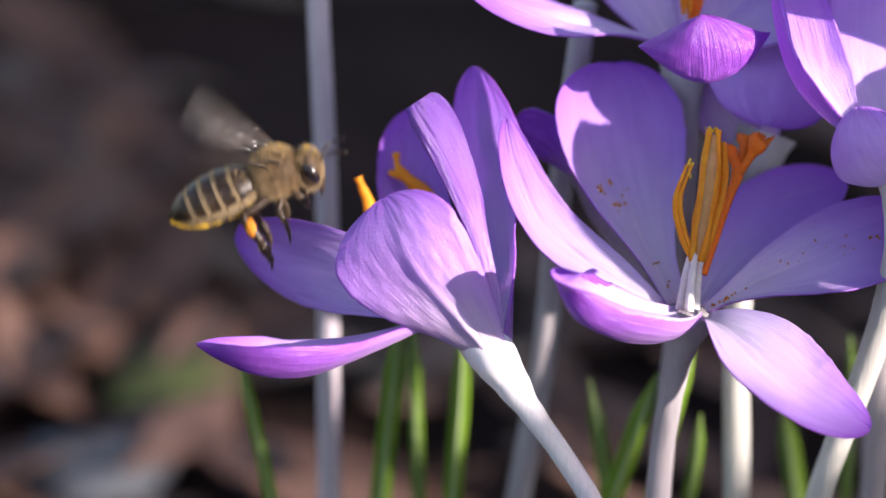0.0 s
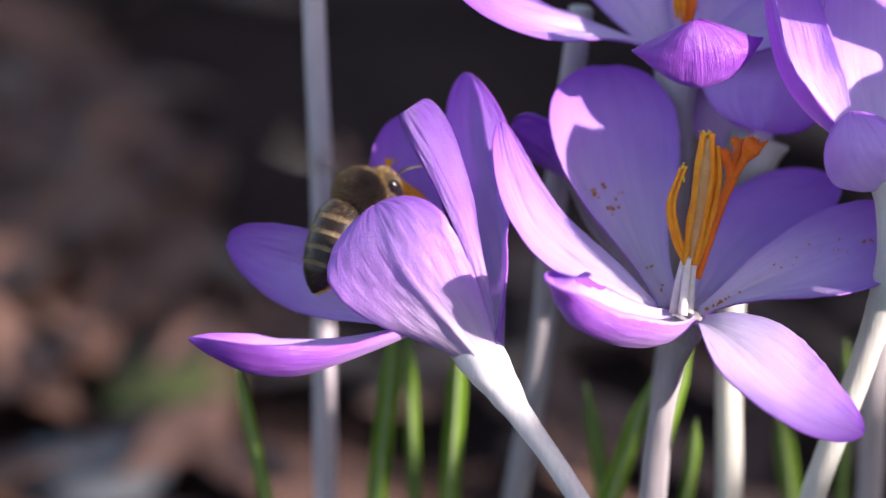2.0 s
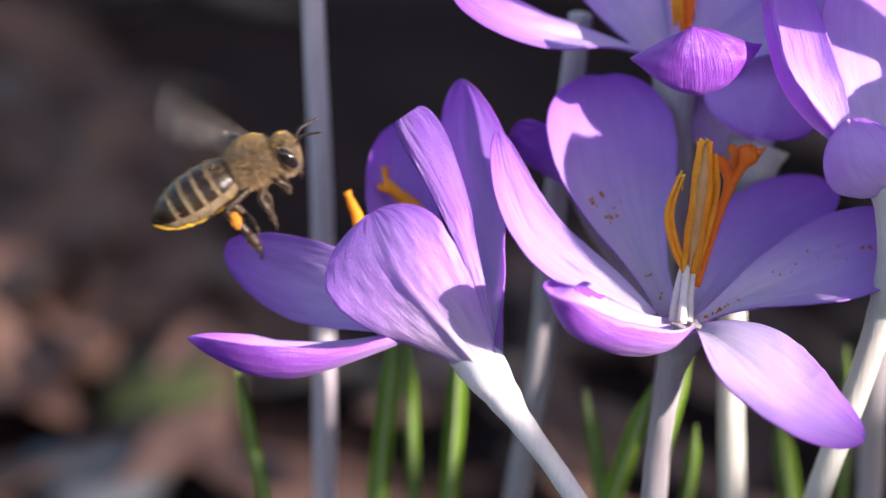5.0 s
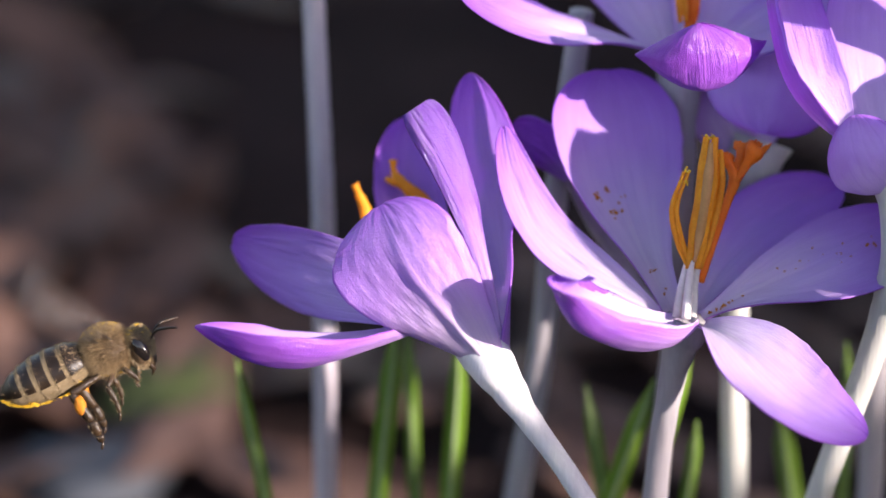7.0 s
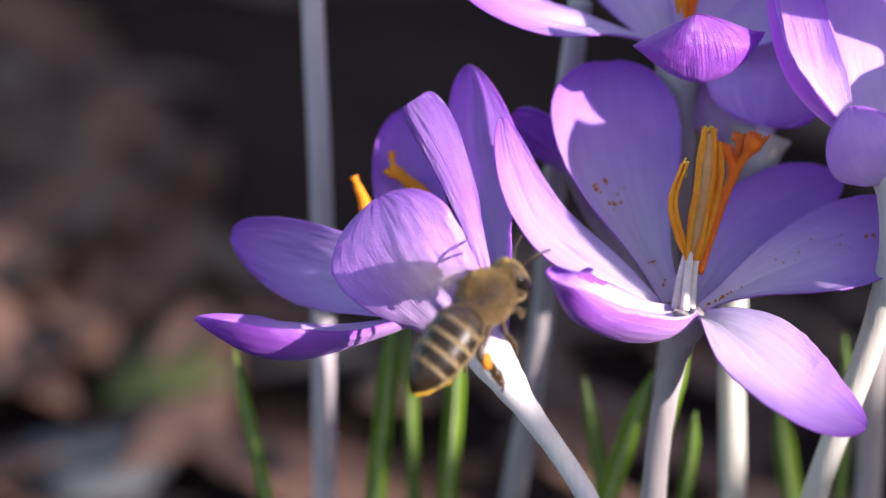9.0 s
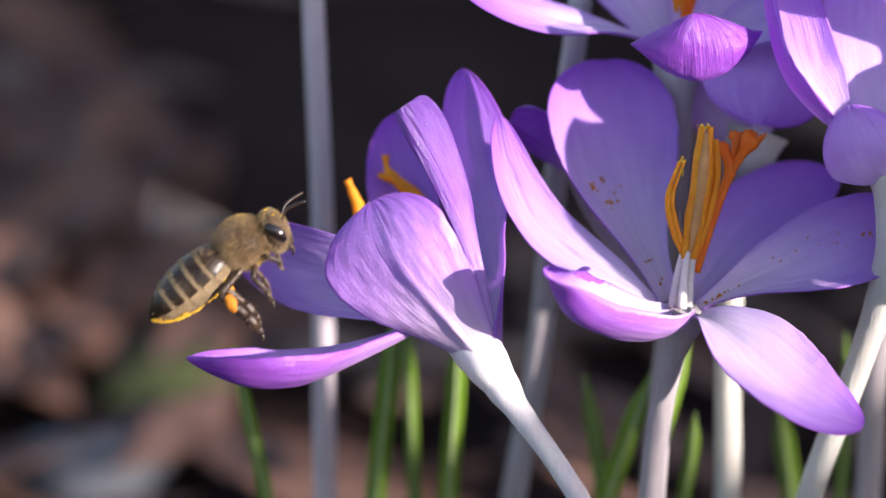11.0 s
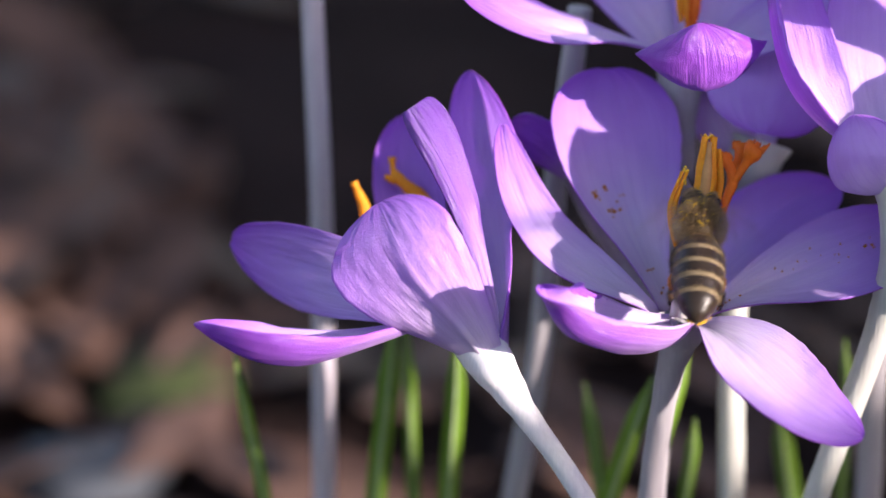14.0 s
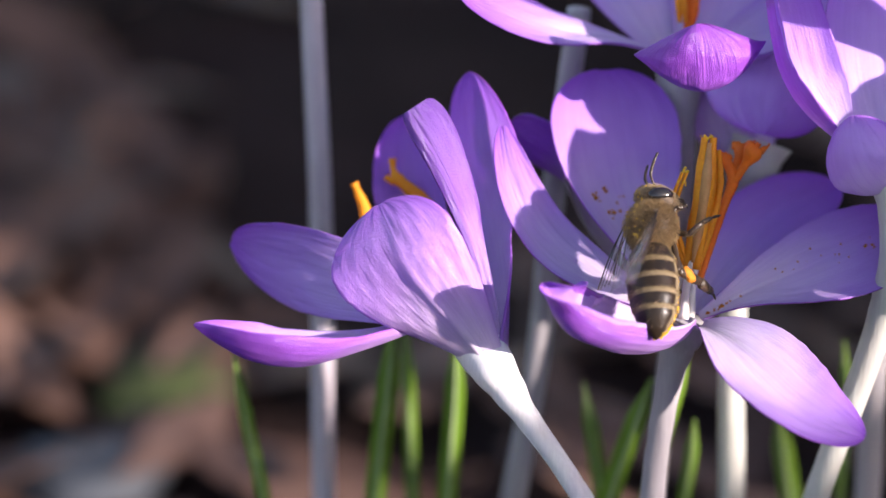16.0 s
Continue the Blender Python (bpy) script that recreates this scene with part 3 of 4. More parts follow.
spots = [Vector(q) + Vector((crumbs.gauss(0, 0.16), crumbs.gauss(0, 0.16), crumbs.gauss(0, 0.1))) - Vector(R0) for q in ((22.6, 2.4, 104.5), (22.3, 2.6, 104.3), (20.6, 0.8, 102.0), (20.4, 0.4, 101.2)) for _ in range(9)]
part("pollen_dust", grains_bm(spots, crumbs, 0.05, 0.14), POLLEN, right, label="bright yellow pollen crumbs")
part("style", tube_bm(rel([(21.9, -1.3, 92.5), (23.0, 0.7, 95.2), (24.3, 2.8, 98.3), (24.9, 3.5, 99.6)], R0), [0.3, 0.34, 0.4, 0.48], 10, 6), STIGMA, right, label="orange style")
frill = random.Random(8)
for tip, mid, r in (((26.9, 4.9, 102.3), (25.9, 4.3, 101.0), 0.78), ((24.2, 4.9, 101.5), (24.6, 4.2, 100.7), 0.5), ((25.7, 6.2, 101.8), (25.3, 5.1, 100.7), 0.7)):
    bm = tube_bm(rel([(24.8, 3.5, 99.4), mid, tip], R0), [0.4, 0.46, r], 12, 6, wob=0.9)
    way = Vector(tip) - Vector(mid)
    for k in range(11):
        a = 2 * math.pi * k / 11 + frill.uniform(-0.2, 0.2)
        rim = Vector((math.cos(a), 0.35 * math.sin(a), -0.2 * math.cos(a))) * r * 0.88
        foot = Vector(tip) + rim - way * 0.3
        tube_bm(rel([foot, foot + way * 0.3 + rim * 0.1, foot + way * frill.uniform(0.38, 0.62) + rim * frill.uniform(0.1, 0.4)], R0), [0.2, 0.19, 0.09], 7, 3, bm=bm, wob=0.7)
    part("stigma", bm, STIGMA, right, label="frilled orange stigma lobe")

L0 = (21.0, -12.0, 0.0)
left = plant("crocus_flower", L0, "half open lilac crocus leaning on its white tube")
stalk([(2.1, -0.9, 87.9), (2.6, -2.3, 87.5), (3.4, -4.1, 87.3), (4.3, -5.4, 86.6), (5.6, -6.4, 84.9), (7.1, -7.4, 82.9), (9.4, -8.1, 79.7), (12.1, -8.7, 75.4), L0], [0.8, 2.0, 2.2, 1.98, 1.5, 1.08, 0.92, 0.92, 1.0], L0, left)
petal(left, L0, [(4.27, -5.91, 86.41), (0.69, -6.04, 92.37), (-2.53, -11.37, 96.97), (-5.27, -4.72, 101.62)], (0.31, 0.98, -0.05), 12.43, (1.05, 0.09), (0.17, 0.66, -0.25), (0.39, -0.03),
      peak=0.80, claw=0.29, rise=1.03, blunt=0.46, skew=0.15, twist=-0.19, pale=1.1, ripple=0.1, crease=0.45, seed=11, outside=LILAC_PALE)
lip = petal(left, L0, [(2.55, -1.87, 89.52), (-9.87, -5.66, 88.66), (-11.51, -12.46, 86.63), (-20.64, -8.65, 92.33)], (0.04, 0.45, 0.99), 11.03, (1.14, 0.92), (-0.10, 0.24, 1.29), (1.40, 1.21),
      peak=0.68, claw=0.15, rise=2.16, blunt=0.66, skew=-0.12, twist=0.04, pale=1.5, seed=12)
petal(left, L0, [(3.77, -3.26, 87.44), (-6.85, -2.66, 94.35), (-10.00, 1.97, 90.98), (-18.35, 7.97, 91.54)], (-0.34, -0.54, 0.74), 7.73, (0.57, 0.44), (-0.33, -0.55, 0.71), (0.03, 0.40),
      peak=0.68, claw=0.24, rise=1.16, blunt=0.49, skew=-0.06, twist=-0.77, pale=1.2, seed=13)
petal(left, L0, [(5.33, -4.69, 86.56), (3.69, -2.15, 95.17), (1.92, -3.39, 102.26), (-2.57, -0.61, 108.49)], (-0.82, 0.37, -0.34), 4.07, (1.33, 0.28), (-0.36, 0.64, -0.35), (0.27, 0.85),
      peak=0.87, claw=0.34, rise=0.94, blunt=0.16, skew=-0.35, twist=-0.14, pale=1.0, seed=14, outside=LILAC_MID)
petal(left, L0, [(5.50, -4.27, 86.06), (5.61, 4.13, 92.39), (2.48, 9.72, 95.34), (2.48, 13.23, 105.31)], (-0.83, -0.22, 0.12), 10.64, (0.10, -0.14), (-0.71, -0.52, 0.25), (0.07, 0.53),
      peak=0.75, claw=0.35, rise=0.74, blunt=0.55, skew=0.13, twist=-0.08, pale=0.75, hem=(0.5, 1.0, 0.35), seed=15)
petal(left, L0, [(3.86, -1.18, 84.88), (-2.92, 8.21, 90.14), (-4.21, 14.04, 94.30), (-2.77, 16.19, 99.64)], (0.14, -0.79, 0.61), 6.58, (0.45, 0.08), (0.17, -0.84, 0.58), (0.97, 0.33),
      peak=0.60, claw=0.18, rise=1.15, blunt=0.55, skew=0.03, twist=-0.51, pale=0.55, seed=16)
for pts, k in (([(-5.5, 8.1, 90.4), (-6.5, 9.4, 92.8), (-7.2, 10.3, 94.6), (-7.5, 10.6, 95.3), (-7.7, 10.8, 95.7)], 0.8), ([(-0.6, 9.8, 92.4), (-2.3, 11.3, 94.3), (-3.8, 11.8, 95.4), (-4.3, 12.2, 96.3), (-4.4, 12.6, 97.2)], 1.0)):
    bm = tube_bm(rel(pts, L0), [0.75 * k, 0.68 * k, 0.5 * k, 0.3 * k, 0.42 * k], 10, 6, wob=0.6)
    if k == 1.0:
        tube_bm(rel([(-3.6, 11.6, 95.2), (-4.5, 11.8, 95.4), (-5.0, 12.0, 95.7)], L0), [0.36, 0.3, 0.24], 8, 4, bm=bm, wob=0.5)
    part("anther", bm, ANTHER, left, label="dusty orange anther tip")

T0 = (25.0, 8.0, 0.0)
upper = plant("crocus_flower", T0, "open lilac crocus with a drooping magenta front petal")
# The sun reaches this tube; its dimness is in the material's colour.
stalk([(21.0, 18.4, 104.0), (20.9, 17.4, 102.2), (21.1, 16.4, 98.2), (21.4, 16.0, 88.9), (21.2, 15.7, 79.7), (20.5, 14.9, 71.9), (19.9, 15.4, 60.0), T0], [2.2, 2.0, 1.3, 1.1, 1.05, 0.95, 0.95, 1.0], T0, upper, STEM_MAUVE_SHADED)
petal(upper, T0, [(19.73, 15.95, 105.65), (9.87, 16.45, 109.08), (10.19, 11.63, 108.65), (1.57, 13.29, 113.84)], (0.17, 0.02, 0.96), 4.40, (0.39, 0.29), (-0.01, -0.25, 1.08), (0.32, 0.63),
      peak=0.51, claw=0.15, rise=2.01, blunt=0.25, skew=-0.15, twist=-0.59, seed=21)
petal(upper, T0, [(21.98, 6.88, 106.65), (21.85, 3.58, 108.04), (21.65, 2.79, 111.03), (21.36, 4.87, 113.83)], (0.04, 0.99, -0.18), 13.62, (1.07, 0.91), (0.05, 0.98, -0.17), (1.06, 0.98),
      peak=0.51, claw=0.38, rise=0.55, blunt=0.61, skew=-0.04, twist=0.04, pale=0.4, seed=22)
petal(upper, T0, [(20.5, 17.9, 103.1), (19.0, 23.2, 106.7), (16.1, 28.3, 110.0), (14.1, 32.6, 115.9)], (0.20, -0.78, 0.59), 12.5, (0.5, 0.5), seed=23)
petal(upper, T0, [(21.8, 17.9, 103.1), (24.6, 24.1, 106.3), (27.4, 30.2, 109.2), (29.1, 34.5, 115.1)], (-0.20, -0.78, 0.59), 12.5, (0.5, 0.5), seed=24)
petal(upper, T0, [(22.2, 17.0, 103.5), (27.1, 17.5, 106.6), (32.5, 18.6, 108.7), (38.6, 21.4, 111.8)], (-0.10, -0.29, 0.95), 8.0, (0.5, 0.5), seed=25)
anther([(21.0, 17.3, 108.3), (20.9, 18.0, 109.6), (20.6, 19.6, 112.6)], 1.0, T0, upper, ANTHER)
part("stigma", tube_bm(rel([(21.5, 17.7, 107.0), (21.9, 18.9, 109.2), (22.2, 20.5, 112.2)], T0), [0.4, 0.6, 0.9], 10, 6, wob=0.4), STIGMA, upper, label="orange stigma")

Q0 = (27.0, 22.0, 0.0)
deep = plant("crocus_flower", Q0, "shaded violet crocus behind the others")
stalk([(28.3, 17.8, 96.5), (27.8, 17.1, 95.1), (27.0, 16.5, 92.0), (26.5, 14.8, 80.2), (27.1, 14.5, 60.5), Q0], [3.0, 2.6, 1.6, 1.2, 1.2, 1.2], Q0, deep, STEM)
petal(deep, Q0, [(29.12, 23.56, 105.37), (30.42, 17.38, 106.79), (28.91, 13.49, 103.75), (28.14, 11.51, 100.11)], (0.10, 0.96, -0.22), 12.12, (0.44, 0.58), (0.05, 0.96, -0.27), (0.50, 0.39),
      peak=0.58, claw=0.71, rise=1.30, blunt=0.40, skew=-0.08, twist=0.06, seed=31, outside=LILAC_PALE)
petal(deep, Q0, [(28.0, 16.6, 94.2), (24.6, 16.2, 97.8), (23.9, 17.8, 100.9), (24.9, 21.3, 105.3)], (0.10, 0.99, -0.07), 7.5, (0.7, 0.7), peak=0.55, claw=0.3, pale=3.0, seed=32)
petal(deep, Q0, [(28.1, 17.7, 94.2), (29.2, 26.2, 97.5), (29.3, 30.5, 101.2), (29.3, 33.4, 106.7)], (0.00, -0.76, 0.65), 9.0, (0.5, 0.5), seed=33)

E0 = (33.0, 8.0, 0.0)
edge = plant("crocus_flower", E0, "sunlit pale lilac crocus at the cluster's edge")
stalk([(38.2, -0.5, 102.4), (38.8, -0.8, 99.8), (38.5, -0.9, 93.3), (37.0, -0.6, 85.5), (32.9, -0.9, 70.2), E0], [2.4, 2.2, 1.5, 1.18, 1.15, 1.15], E0, edge, STEM)
petal(edge, E0, [(35.98, 2.43, 101.67), (30.49, 5.47, 106.78), (29.33, 6.11, 106.15), (28.18, 12.21, 117.06)], (0.67, -0.18, 0.62), 10.70, (1.15, 1.27), (0.67, -0.47, 0.43), (1.79, 1.10),
      peak=0.44, claw=0.15, rise=1.56, blunt=0.26, skew=-0.14, twist=-0.31, seed=41)
petal(edge, E0, [(39.1, 3.4, 99.8), (38.7, 9.1, 104.0), (38.0, 13.9, 108.8), (38.5, 17.3, 115.2)], (0.20, -0.81, 0.55), 13.0, (0.5, 0.5), claw=0.5, seed=42)
petal(edge, E0, [(39.4, 1.0, 101.5), (37.2, -3.4, 101.8), (34.8, -4.6, 103.8), (34.1, -1.1, 108.2)], (0.21, 0.98, 0.07), 9.6, (0.8, 0.8), peak=0.5, claw=0.4, pale=1.4, seed=43, outside=LILAC_PALE)

# Unseen crocus added off to the right; its petals cast shade on the cluster.
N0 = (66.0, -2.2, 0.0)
shade_crocus = plant("crocus_flower", N0, "unseen lilac crocus added to shade the cluster")
stalk([(54.0, -11.8, 111.1), (53.2, -17.4, 111.3), (54.0, -18.5, 102.8), (56.1, -18.2, 81.0), N0], [2.4, 2.2, 1.6, 1.4, 1.4], N0, shade_crocus, STEM)
# Petals set by where their shade has to fall, not by growth.
petal(shade_crocus, N0, [(55.5, -4.6, 109.8), (56.2, -7.1, 105.1), (56.7, -9.9, 101.4), (56.5, -13.3, 96.4)], (0.97, -0.04, 0.25), 14.0, (0.3, 0.3), peak=0.7, blunt=0.3, claw=0.75, seed=44)
petal(shade_crocus, N0, [(52.0, -12.7, 115.0), (51.5, -15.6, 111.4), (51.8, -17.8, 107.4), (52.6, -19.5, 100.8)], (0.97, -0.04, 0.25), 14.0, (0.3, 0.3), peak=0.7, blunt=0.3, claw=0.75, seed=45)
petal(shade_crocus, N0, [(54.0, -11.0, 111.2), (58.6, 8.6, 111.1), (57.0, 3.1, 117.8), (51.2, -17.6, 134.2)], (0.97, -0.04, 0.25), 6.0, (0.3, 0.3), peak=0.75, blunt=0.25, claw=0.15, rise=2.5, seed=47)
petal(shade_crocus, N0, [(54.4, -11.0, 111.0), (57.5, -5.0, 113.0), (57.6, 4.5, 109.5), (56.0, 0.0, 100.0)], (0.97, -0.04, 0.25), 9.0, (0.3, 0.3), peak=0.75, blunt=0.3, claw=0.25, seed=46)

H0 = (17.5, 8.0, 0.0)
hidden = plant("crocus_flower", H0, "violet crocus half hidden behind two open flowers")
stalk([(11.6, 13.4, 95.2), (12.6, 13.2, 92.4), (16.8, 9.6, 86.8), (20.1, 4.2, 81.6), (19.7, 3.7, 78.5), (19.0, 1.8, 68.5), H0], [0.9, 0.8, 0.75, 0.9, 0.9, 0.9, 0.9], H0, hidden, STEM_MAUVE_SHADED)
petal(hidden, H0, [(12.3, 13.0, 93.8), (10.0, 12.6, 97.4), (8.0, 12.4, 99.1), (5.9, 13.6, 99.3)], (0.12, 0.95, 0.29), 5.5, (0.6, 0.6), seed=51)


# ---- the bee ----
def fuzz_bm(samples, length, width, rng, lean=(-0.5, 0, -0.1), bm=None):
    """Fine hairs standing on a skin: samples give root and outward direction."""
    bm = bm or bmesh.new()
    for root, out in samples:
        d = (out + Vector(lean) * rng.uniform(0.2, 1.0) + Vector((rng.gauss(0, 0.25), rng.gauss(0, 0.25), rng.gauss(0, 0.25)))).normalized()
        side = d.cross(Vector((rng.gauss(0, 1), rng.gauss(0, 1), rng.gauss(0, 1)))).normalized() * width
        ln = length * rng.uniform(0.55, 1.15)
        mid = root + d * ln * 0.55 + out * 0.06
        tip = root + d * ln + Vector(lean) * ln * 0.25
        v = [bm.verts.new(q) for q in (root - side, root + side, mid + side * 0.7, mid - side * 0.7, tip)]
        bm.faces.new((v[0], v[1], v[2], v[3]))
        bm.faces.new((v[3], v[2], v[4]))
    return bm


def on_ellipsoid(centre, radii, count, rng, keep=None):
    res = []
    while len(res) < count:
        u = Vector((rng.gauss(0, 1), rng.gauss(0, 1), rng.gauss(0, 1))).normalized()
        if keep and not keep(u):
            continue
        p = Vector(centre) + Vector([a * b for a, b in zip(u, radii)])
        n = Vector([a / b for a, b in zip(u, radii)]).normalized()
        res.append((p, n))
    return res


ABD0 = Vector((-1.5, 0, -0.15))
ABD_DIR = Vector((-math.cos(radians(16)), 0, -math.sin(radians(16))))
ABD_UP = (Vector((0, 0, 1)) - ABD_DIR * ABD_DIR.z).normalized()
ABD_LEN = 8.6


def abd_radius(q):
    pts = ((0, 0.7), (0.07, 1.55), (0.2, 2.05), (0.42, 2.22), (0.62, 2.05), (0.8, 1.58), (0.93, 0.85), (1.0, 0.12))
    for (a, ra), (b, rb) in zip(pts, pts[1:]):
        if q <= b:
            k = (q - a) / (b - a)
            return ra + (rb - ra) * k
    return 0.1


def abd_point(q, ang, lift=0.0):
    r = abd_radius(q) + lift
    return ABD0 + ABD_DIR * (q * ABD_LEN) + ABD_UP * (r * 0.94 * math.cos(ang)) + Vector((0, r * math.sin(ang), 0))


def bee_wing(bee, length, chord, side, root, name):
    """A clear wing with a curved outline and raised veins; it points along +x of its own space."""
    bm = bmesh.new()
    n, m = 22, 8
    rows = []
    for i in range(n + 1):
        t = i / n
        lead = 0.08 * chord * math.sin(math.pi * t) + 0.10 * chord * t
        w = chord * (0.12 + 0.88 * math.sin(math.pi / 2 * min(1, t / 0.68)) ** 1.3) * (max(0.0, 1 - max(0, (t - 0.68) / 0.32) ** 2.4)) ** 0.5
        row = []
        for j in range(m + 1):
            v = j / m
            y = lead * (1 - t) + (0.12 * chord - v * max(w, 0.02)) - 0.25 * chord * t * t
            row.append(bm.verts.new((t * length, -side * y, 0.10 * math.sin(9 * v + 4 * t) * (1 - 0.5 * t))))
        rows.append(row)
    for a, b in zip(rows, rows[1:]):
        for j in range(m):
            bm.faces.new((a[j], a[j + 1], b[j + 1], b[j]))
    pick = [[r[j].co.copy() for r in rows[1:-3:4]] for j in (0, 1, 3, 5)]
    wing = part(name, bm, WING, bee, root, "clear smoky wing membrane")
    for k, line in enumerate(pick):
        part("vein", tube_bm(line, [0.065 if k == 0 else 0.042] * len(line), 5, 3), LEG, wing)
    return wing


def build_bee():
    rng = random.Random(9)
    bee = new("honey_bee")
    bee.empty_display_size = 0.004
    tagged(bee, "honey bee dusted with yellow pollen carrying orange pollen balls", "bee")
    # thorax
    th = part("thorax", blob_bm((0, 0, 0), (2.15, 1.95, 1.95), 1, 0.05), SKIN, bee, label="brown fuzzy thorax")
    part("fur", fuzz_bm(on_ellipsoid((0, 0, 0), (2.1, 1.9, 1.9), 15000, rng), 0.68, 0.011, rng), FUR, th, label="tan fur")
    # head
    hc = Vector((2.75, 0, -0.15))
    head = part("head", blob_bm((0, 0, 0), (1.1, 1.75, 1.85), 2, 0.04), SKIN, bee, hc, "dark head with pale fur")
    part("fur", fuzz_bm(on_ellipsoid((0, 0, 0), (1.0, 1.6, 1.7), 5200, rng, lambda u: abs(u.y) < 0.8), 0.46, 0.014, rng, (0.1, 0, -0.3)), FUR_PALE, head, label="pale face fur")
    for s in (1, -1):
        bm = blob_bm((0, 0, 0), (0.62, 0.42, 1.12), 3, 0.0)
        e = part("eye", bm, EYE_DARK, head, (0.12, s * 1.42, 0.05), "glossy black compound eye")
        e.rotation_euler = (radians(s * -8), radians(-24), radians(s * 14))
        part("antenna", tube_bm([(0.95, s * 0.35, 0.35), (1.35, s * 0.6, 1.0), (1.75, s * 0.85, 1.35), (2.5, s * 1.2, 1.5), (3.5, s * 1.6, 1.5)], [0.1, 0.09, 0.13, 0.13, 0.1], 8, 5), LEG, head, label="thin black antenna")
        part("mandible", tube_bm([(0.55, s * 0.45, -1.5), (0.8, s * 0.35, -1.95), (0.95, s * 0.08, -2.2)], [0.28, 0.22, 0.08], 8, 4), LEG, head)
    part("muzzle", blob_bm((0.75, 0, -1.15), (0.5, 0.75, 0.75), 4, 0.08, sub=2), LEG, head)
    part("tongue", tube_bm([(0.8, 0, -1.6), (0.75, 0, -2.3), (0.55, 0, -2.7)], [0.2, 0.15, 0.05], 7, 4), LEG, head)
    part("pollen", grains_bm([p + n * 0.2 for p, n in on_ellipsoid((0, 0, 0), (1.05, 1.6, 1.75), 34, rng, lambda u: u.z > 0.45 and abs(u.y) < 0.6)], rng, 0.03, 0.075), POLLEN, head, label="yellow pollen grains")
    part("pollen", grains_bm([p + n * 0.5 for p, n in on_ellipsoid((0, 0, 0), (2.1, 1.9, 1.9), 44, rng, lambda u: u.z > 0.5 and u.y > -0.5)], rng, 0.03, 0.075), POLLEN, th, label="yellow pollen grains")
    part("pollen", grains_bm([p + n * 0.3 for p, n in on_ellipsoid((0, 0, 0), (2.1, 1.9, 1.9), 120, rng, lambda u: u.z < -0.75)], rng), POLLEN, th, label="yellow pollen grains")
    # abdomen, six overlapping plates
    cuts = (0.0, 0.2, 0.37, 0.53, 0.69, 0.84, 1.0)
    abd = new("abdomen")
    abd.parent = bee
    abd.location = ABD0 * MM
    for k in range(6):
        a, b = cuts[k], cuts[k + 1]
        bm = bmesh.new()
        rows = []
        for i in range(9):
            f = i / 8
            q = a + (b - a) * (f * 1.12 - 0.02 if k < 5 else f)
            q = max(0.0, min(1.0, q))
            lift = 0.09 * (f if k < 5 else 0.3) - 0.02
            rows.append([bm.verts.new(abd_point(q, 2 * math.pi * j / 28, lift)) for j in range(28)])
        for i, (r0, r1) in enumerate(zip(rows, rows[1:])):
            for j in range(28):
                f = bm.faces.new((r0[j], r0[(j + 1) % 28], r1[(j + 1) % 28], r1[j]))
                under = abs(j - 14) < 6
                f.material_index = 0 if (i < 3 and 0 < k < 5) or under else 1
        part("abdomen_plate", bm, (BAND, CHITIN), abd, -ABD0)
        spots = []
        for _ in range((1100, 700, 420, 420, 400, 150)[k]):
            ang = rng.uniform(-math.pi, math.pi)
            q = a + (b - a) * rng.uniform(-0.1, (0.95, 0.42, 0.22, 0.22, 0.22, 0.2)[k])
            p = abd_point(max(0.0, q), ang)
            spots.append((p, (p - ABD0 - ABD_DIR * (q * ABD_LEN)).normalized()))
        if k < 5:
            part("hair_band", fuzz_bm(spots, 0.2, 0.012, rng, tuple(ABD_DIR * 2.6)), FUR_PALE if k > 1 else FUR, abd, -ABD0, "pale hair band")
    spots = []
    for _ in range(46):
        ang0, q0 = math.pi + rng.gauss(0, 0.5), 0.97 - 0.8 * rng.random() ** 1.5
        for _ in range(rng.randint(4, 22)):
            spots.append(abd_point(min(0.99, max(0.05, q0 + rng.gauss(0, 0.022))), ang0 + rng.gauss(0, 0.11), rng.uniform(0.03, 0.26)))
    part("pollen", grains_bm(spots, rng, 0.03, 0.085), POLLEN, abd, -ABD0, "yellow pollen on the belly")
    spots = []
    for _ in range(400):
        q, ang = rng.uniform(0.05, 0.92), rng.uniform(-math.pi, math.pi)
        p = abd_point(q, ang, 0.05)
        spots.append((p, (p - ABD0 - ABD_DIR * (q * ABD_LEN)).normalized()))
    part("fur", fuzz_bm(spots, 0.26, 0.009, rng, tuple(ABD_DIR * 1.6)), FUR, abd, -ABD0, "thin brown fuzz")
    # legs
    legs = {}
    for s in (1, -1):
        def leg(name, root, pts, radii, label="dark hairy leg"):
            loc = [Vector(p) - Vector(root) for p in pts]
            loc = [Vector((p.x, p.y * s, p.z)) for p in loc]
            bm = bmesh.new()
            for a, b, r, r2 in zip(loc, loc[1:], radii, radii[1:]):
                tube_bm([a, a.lerp(b, 0.2), a.lerp(b, 0.75), b], [r * 0.7, r, (r * 0.6 + r2 * 0.4), r2 * 0.7], 9, 3, ((0.2, 1, 0), 0.75), bm)
            ob = part(name, bm, LEG, bee, (root[0], root[1] * s, root[2]), label)
            hairs = []
            for a, b, r in zip(loc[:3], loc[1:], radii):
                for _ in range(90):
                    n = Vector((rng.gauss(0, 1), rng.gauss(0, 1), rng.gauss(0, 1))).normalized()
                    hairs.append((a.lerp(b, rng.random()) + n * r * 0.7, n))
